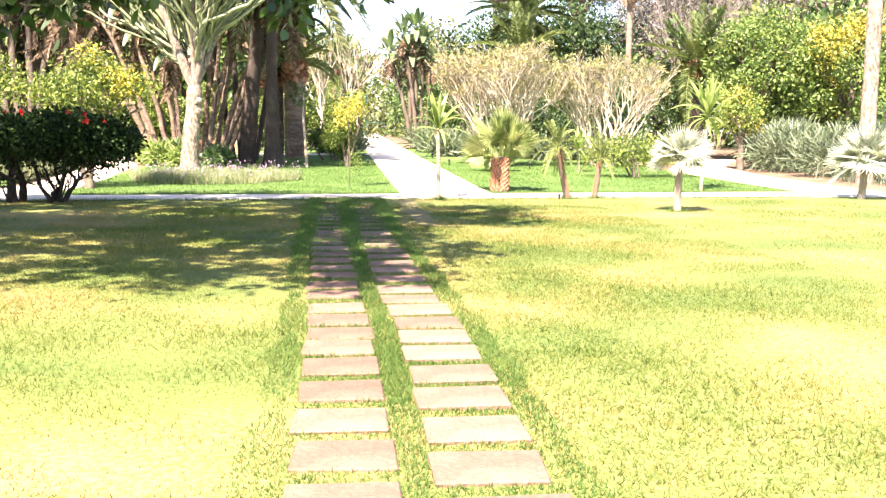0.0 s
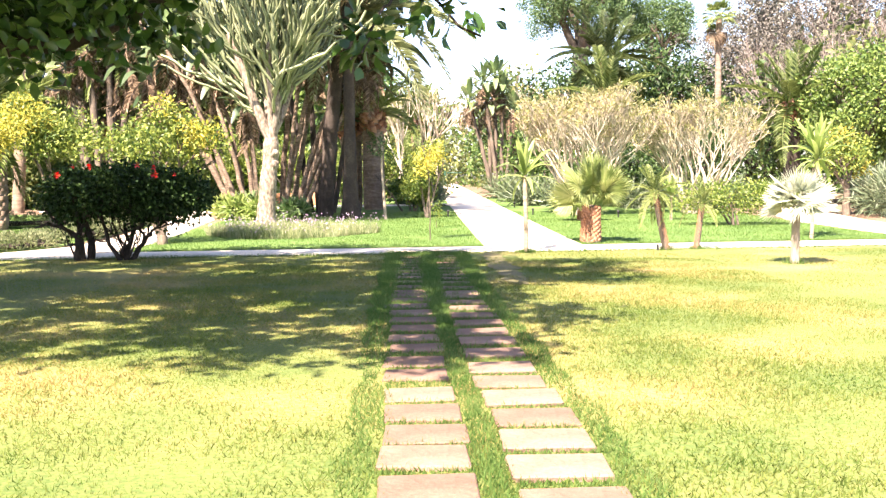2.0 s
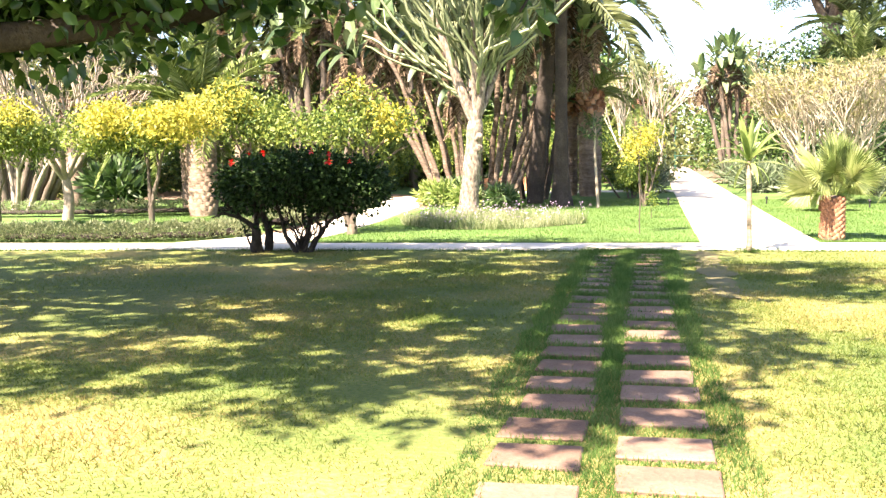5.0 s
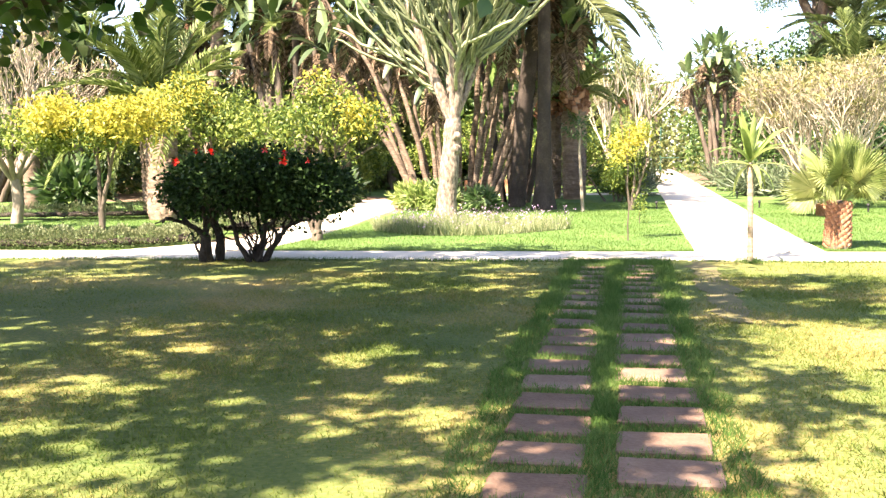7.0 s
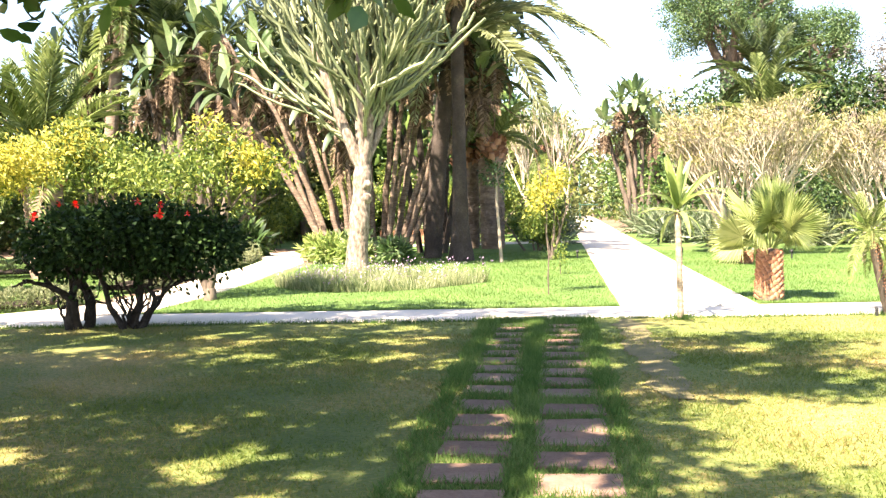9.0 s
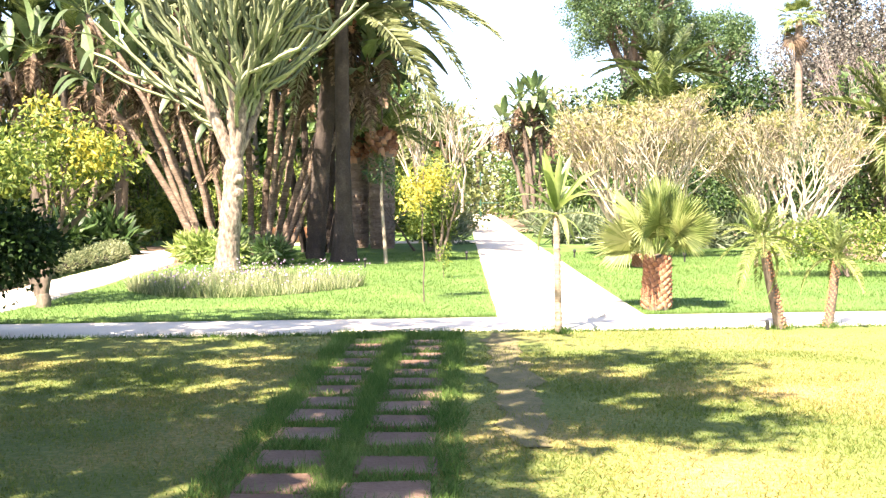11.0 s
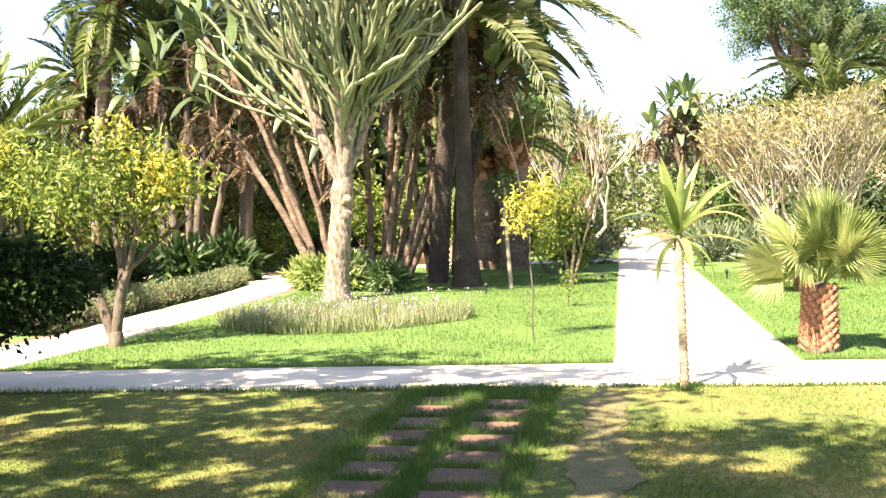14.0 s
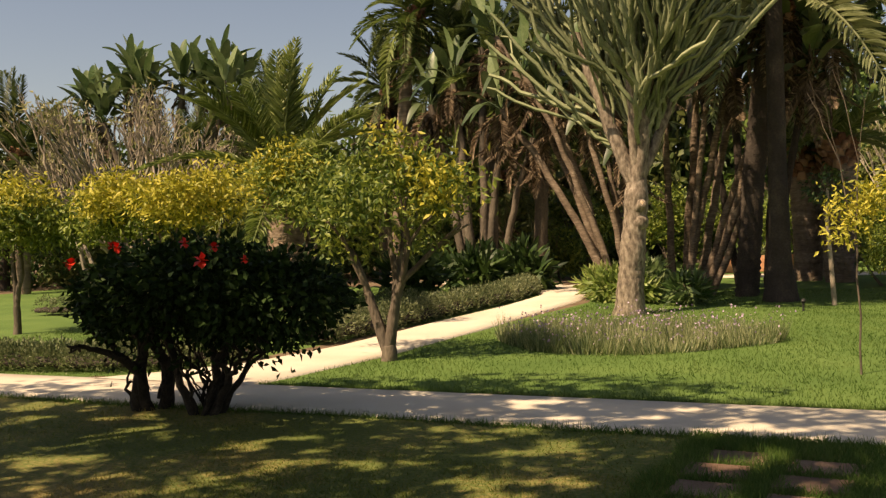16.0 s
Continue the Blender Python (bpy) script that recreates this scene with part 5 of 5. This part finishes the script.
broad_tree(12.6, 62, 20.2, 5.9, 50000, 0.19, TREE_FAR, "large round-headed green tree above the garden", 24, flat=0.8, clump=24)
broad_tree(19.2, 61, 15.8, 3.1, 16000, 0.19, TREE_FAR, "round green tree beyond the frangipani", 16, flat=0.95, clump=24)
broad_tree(15.7, 17.5, 6.7, 2.9, 11000, 0.18, TREE_SUNNY, "dense green tree with drooping leaf clusters", 17, flat=1.15, clump=26)
broad_tree(19.3, 17.0, 6.5, 2.9, 8000, 0.18, TREE_SUNNY, "green tree turning yellow beyond the pale path", 16, gold=5200, flat=1.15, clump=26)
broad_tree(12.2, 10.6, 2.8, 0.95, 1900, 0.12, CITRUS, "small yellow-green bushy tree", 7, gold=900, flat=1.0)
thin_palm(12.0, 23.0, 8.0, 0.16, 0.12, 30, 4, "tall slender fan palm with reddish neck", 0.05, bark=PALM_BARK, size=0.66)
thin_palm(12.9, 4.0, 11, 0.2, 0.18, 20, 6, "tall fan palm with smooth pale trunk", 0.05, bark=BARK_KNOB)
feather_palm(6.5, 20.5, 4.3, 0.3, 0.3, 24, FEATHER, "date palm rising behind the frangipani", 0.9)
feather_palm(13.6, 18.6, 3.9, 0.3, 0.3, 26, FEATHER, "date palm arching behind the lawn", 0.95, bark=BARK_DARK)
feather_palm(9.0, 33.0, 7.0, 0.3, 0.3, 24, FEATHER_DARK, "tall dark date palm beyond the lawns", 1.1)


def conifer(x, y, height, label, radius, mat=TREE_DARK):
    tree = thing("conifer", x, y, label, "tree")
    part("trunk", tube(Soup(), [(0, 0, -0.2), (0, 0, height * 0.6), (0, 0, height)], [0.32, 0.2, 0.04], 8), BARK_DARK, tree)
    limbs, needles = Soup(), Soup()
    for k in range(int(height * 5)):
        h = height * (0.18 + 0.82 * k / (height * 5))
        a, reach = k * 2.4, radius * (1.05 - (h / height) ** 1.6) * rng.uniform(0.75, 1.1)
        way = np.array((math.cos(a), math.sin(a), 0.18))
        pts = arc((0, 0, h), way, reach, (0, 0, 0.18), 6)
        tube(limbs, pts, np.linspace(0.05, 0.015, 6), 4)
        m = 34
        t = rng.uniform(0.25, 1, m)
        p = np.stack([np.interp(t, np.linspace(0, 1, 6), pts[:, i]) for i in range(3)], -1)
        strew(needles, LEAF, p, unit(way) * 0.8 + rng.normal(0, 0.7, (m, 3)), 0.62, 0.16)
    part("branchwork", limbs, BARK_DARK, tree)
    part("needles", needles, mat, tree)
    return tree


GREY_NEEDLE = leafy("grey-green needles", (0.05, 0.06, 0.04), (0.085, 0.095, 0.065), (0.14, 0.145, 0.105), through=0.15)
conifer(23.4, 48, 14.6, "tall grey-green layered conifer at the garden's edge", 5.0, GREY_NEEDLE)
conifer(28.2, 47, 13.4, "grey-green conifer at the garden's edge", 6.0, GREY_NEEDLE)
conifer(33.5, 45, 14.0, "broad grey-green conifer at the garden's edge", 6.0, GREY_NEEDLE)
conifer(-4.2, 42, 12.3, "slim dark conifer beyond the palms", 2.0)

GREY_TWIG = material("grey bare twigs", ((0.19, 0.15, 0.125), (0.29, 0.24, 0.205), (0.38, 0.33, 0.285)), 2, 0.9, 0.3, 20)
frangipani(22.5, 31, 9, 2.4, 5, "large bare grey twiggy tree", TAN_LEAF, 200, 0.5, GREY_TWIG, 0.06)
frangipani(19.0, 30, 9, 2.2, 5, "bare grey twiggy tree beyond the palms", TAN_LEAF, 200, 0.5, GREY_TWIG, 0.05)
frangipani(27.0, 31, 9, 2.2, 5, "bare grey twiggy tree at the garden's edge", TAN_LEAF, 200, 0.5, GREY_TWIG, 0.05)
for bx, by, bh, br in ((10.2, 19.5, 3.6, 2.2), (13.0, 22.0, 4.2, 2.6), (17.8, 21.0, 4.6, 2.8), (6.6, 18.0, 2.8, 1.8)):
    broad_tree(bx, by, bh, br, 5000, 0.15, TREE_DARK, "dark dense thicket behind the frangipani", 10, BARK_DARK, flat=0.8)

DRY_THICKET = leafy("dry grey-brown foliage", (0.060, 0.056, 0.044), (0.100, 0.093, 0.074), (0.155, 0.145, 0.118), through=0.1)
belt = [broad_tree(8.0, 37, 8.6, 3.4, 5500, 0.26, TREE_DARK, "tall dark evergreen behind the frangipani", 12, BARK_DARK, flat=1.2),
        broad_tree(16.8, 37, 10.4, 3.7, 9000, 0.15, DRY_THICKET, "dense leafless grey-brown tree beyond the lawns", 12, BARK_DARK, flat=1.2)]
for sx, sy, k, m in ((11.5, 38, 1.08, 0), (20.5, 37, 1.3, 1), (24.8, 36, 1.35, 1), (14.0, 36, 1.05, 0), (18.5, 34, 1.05, 1), (28.5, 34, 1.3, 1), (23.0, 32, 0.95, 1), (4.9, 40, 0.82, 0)):
    copy_thing(belt[m], pose(sx, sy, float(rise(sx, sy)), 0, 0, sx * 31) @ Matrix.Diagonal((k, k, k, 1)))

for bx, by, bh, br in ((-21.5, 18.5, 5.6, 3.0), (-27.0, 17.5, 5.6, 3.2), (-32.0, 14.5, 5.4, 3.2)):
    broad_tree(bx, by, bh, br, 5000, 0.2, TREE_DARK, "dark evergreen tree below the paddle-leaved plants", 10, BARK_DARK, flat=1.0)

SCREEN = [broad_tree(-9.0, 32, 6.5, 3.4, 3300, 0.33, TREE_GREEN, "dense evergreen tree at the garden's edge", 9, flat=1.5),
          broad_tree(-16, 27, 7.5, 3.6, 3300, 0.33, TREE_OLIVE, "dense olive-green tree at the garden's edge", 9, flat=1.5),
          broad_tree(14, 34, 6.0, 3.4, 3300, 0.33, TREE_OLIVE, "dense shrubby tree beyond the lawns", 9, flat=1.6)]
for n, (sx, sy, k) in enumerate(((-22, 25, 1.0), (-28, 22, 1.0), (-34, 17, 1.1), (-39, 11, 1.1), (-43, 4, 1.1), (-4, 33, 0.95), (-13, 35, 1.3), (-20, 36, 1.3), (-31, 31, 1.3), (19, 33, 1.5), (25, 29, 1.5),
                                 (31, 25, 1.5), (22, 22, 1.25), (27, 18, 1.2), (33, 12, 1.4), (9, 42, 0.9), (5.5, 46, 0.8), (-3, 46, 0.8), (30, 40, 1.2), (38, 32, 1.2), (1.2, 84, 2.0), (-6, 72, 1.7), (8.5, 74, 1.7), (-1.5, 56, 1.2), (5.5, 60, 1.1), (-12, 60, 1.8), (15, 78, 1.8), (-5.5, 32, 0.9), (-18, 21, 0.7),
                                 (-8.6, 34, 0.9), (-19, 23, 1.15), (-15.5, 25, 1.2), (-24, 20, 0.95), (-7.5, 31, 1.4), (-13, 29, 1.35), (-17, 30, 1.3), (-4.8, 36, 1.3), (-2.6, 31, 0.85), (-30, 18, 0.85), (-36, 22, 1.2), (-12, 32, 1.4), (-8, 36, 1.45), (-16.5, 31, 1.4), (-21, 29, 1.3), (-25.5, 27, 1.3), (-4.5, 40, 1.4), (-30, 26, 1.25), (7, 20, 0.55), (4.8, 26, 0.7), (8.5, 27, 0.9), (18, 8, 0.45), (18.5, 12, 0.5), (19, 3, 0.5), (-24, 19, 0.8), (-46, -4, 1.1))):
    spin = pose(sx, sy, float(rise(sx, sy)), 0, 0, n * 77)
    copy_thing(SCREEN[n % 3], spin @ Matrix.Diagonal((k, k, k * rng.uniform(0.9, 1.15), 1)))


for sx, sy, k in ((-5.0, 24.5, 1.0), (-7.2, 26.0, 1.15), (-3.3, 25.5, 1.0), (-9.6, 25.0, 1.1), (-12.2, 23.5, 1.1), (-11.6, 19.4, 0.6), (-1.6, 16.0, 0.6)):
    shrub(sx, sy, broken([(0, 0, 1.7 * k, 1.3 * k, 1.0 * k, 0.9 * k), (0.7 * k, 0.1, 1.2 * k, 0.8 * k, 0.8 * k, 0.8 * k)]), 3200, 0.16, CITRUS, "sunlit yellow-green shrub in the clearing")

# ---- planters, path lights, post ----
def bare_patch(x0, x1, y0, y1):
    """A worn strip of earth beside the stepping stones, with an uneven outline."""
    n = 420
    y_ = np.linspace(y0, y1, n)

    def ragged():
        return np.convolve(rng.uniform(0.1, 1.7, n + 22), np.ones(23) / 23, "valid") * np.convolve(rng.uniform(0.7, 1.3, n + 6), np.ones(7) / 7, "valid")

    wide = np.sin(np.pi * np.linspace(0.03, 0.97, n)) ** 0.35 * (0.85 + 0.25 * np.sin(y_ * 2.3) * np.sin(y_ * 5.1))
    left = (x0 + x1) / 2 - wide * (x1 - x0) / 2 * ragged()
    right = (x0 + x1) / 2 + wide * (x1 - x0) / 2 * ragged()
    v = np.concatenate([np.stack([s, y_, 0 * y_ + 0.004], -1) for s in (left, right)])
    me = Soup().add(v, [(i, i + n, i + n + 1, i + 1) for i in range(n - 1)]).mesh("bare_earth", EARTH)
    return tagged(new("bare_earth", me), "worn strip of bare brown earth beside the pavers", "earth", kind="structure")


EARTH = material("dry bare earth", ((0.095, 0.095, 0.036), (0.145, 0.128, 0.056), (0.22, 0.172, 0.09)), 5.0, 0.95, 0.6, 40)
bare_patch(-0.30, 0.20, -7.0, -1.5)


def trough(x, y, turn):
    pot = thing("planter", x, y, "long terracotta planter with low plants below the palms", "planter")
    pot.rotation_euler = (0, 0, radians(turn))
    bm = bmesh.new()
    for sx, sy, w, d in ((0, -0.22, 1.3, 0.06), (0, 0.22, 1.3, 0.06), (-0.62, 0, 0.06, 0.38), (0.62, 0, 0.06, 0.38)):
        bmesh.ops.create_cube(bm, size=1, matrix=Matrix.Translation((sx, sy, 0.26)) @ Matrix.Diagonal((w, d, 0.52, 1)))
    bmesh.ops.bevel(bm, geom=bm.edges[:], offset=0.012, segments=2, affect="EDGES")
    me = bpy.data.meshes.new("body")
    bm.to_mesh(me)
    bm.free()
    me.materials.append(CLAY)
    part("body", me, CLAY, pot, "weathered orange terracotta")
    part("soil", Soup().add([(-0.58, -0.18, 0.46), (0.58, -0.18, 0.46), (0.58, 0.18, 0.46), (-0.58, 0.18, 0.46)], [(0, 1, 2, 3)]), SOIL, pot)
    part("foliage", foliage([(-0.3, 0, 0.6, 0.3, 0.2, 0.16), (0.3, 0, 0.58, 0.3, 0.2, 0.14)], 420, 0.11, 0.05), REED, pot)
    return pot


trough(-6.95, 22.1, 5)
trough(-5.6, 22.5, -12)


def path_light(x, y, label, tall=0.28):
    lamp = thing("path_light", x, y, label, "garden light", "low path lights")
    part("post", tube(Soup(), [(0, 0, -0.05), (0, 0, tall * 0.75)], [0.022, 0.022], 8), STEEL, lamp)
    part("head", tube(Soup(), [(0, -0.18 * tall, tall * 0.78), (0, -0.1 * tall, tall * 0.8), (0, 0.2 * tall, tall * 0.95), (0, 0.27 * tall, tall)], np.array((0.03, 0.055, 0.06, 0.05)) * tall / 0.28, 12), STEEL, lamp, "round black lamp head")
    return lamp


for lx, ly in ((3.2, -1.25), (-2.75, 9.6), (2.5, 12.5), (5.0, 10.8), (-0.35, 12.0), (2.45, 18.0)):
    path_light(lx, ly, "small black path light in the grass", 0.1 if ly < 0 else 0.2)
post = thing("lamp_post", 0.9, 55, "slim dark green post at the path's end", "post")
part("post", tube(Soup(), [(0, 0, -0.1), (0, 0, 1.5), (0, 0, 3.2)], [0.09, 0.06, 0.05], 10), GREEN_PAINT, post)
part("crossbar", tube(Soup(), [(-1.3, 0, 1.0), (1.3, 0, 1.0)], [0.04, 0.04], 8), GREEN_PAINT, post)


# ---- stepping stones ----
def paver_mesh(seed, wide):
    r = np.random.default_rng(seed)
    bm = bmesh.new()
    bmesh.ops.create_cube(bm, size=1, matrix=Matrix.Diagonal((wide, DEEP, 0.06, 1)))
    for v in bm.verts:
        v.co.x += r.uniform(-0.012, 0.012)
        v.co.y += r.uniform(-0.012, 0.012)
    top = [e for e in bm.edges if all(v.co.z > 0 for v in e.verts)] + [e for e in bm.edges if abs(e.verts[0].co.z - e.verts[1].co.z) > 0.03]
    bmesh.ops.bevel(bm, geom=top, offset=0.008, segments=1, affect="EDGES")
    me = bpy.data.meshes.new("paver")
    bm.to_mesh(me)
    bm.free()
    me.materials.append(PAVER)
    return me


walkway = thing("stepping_stones", -1.06, -10, "double row of reddish rectangular pavers sunk in grass", "path", kind="structure")
for column, (x0, x1, rows) in enumerate(COLUMNS):
    shapes = [paver_mesh(10 * column + k, x1 - x0) for k in range(4)]
    for row, y in enumerate(rows):
        if y > -1.75:
            continue
        stone = part("paver", shapes[(row * 7 + column) % 4], PAVER, walkway)
        stone.matrix_local = pose((x0 + x1) / 2 + lane(y) + 1.06 + rng.normal(0, 0.012), y + 10, -0.016 + rng.uniform(-0.004, 0.006), rng.normal(0, 0.5), rng.normal(0, 0.5), rng.normal(0, 1.0))
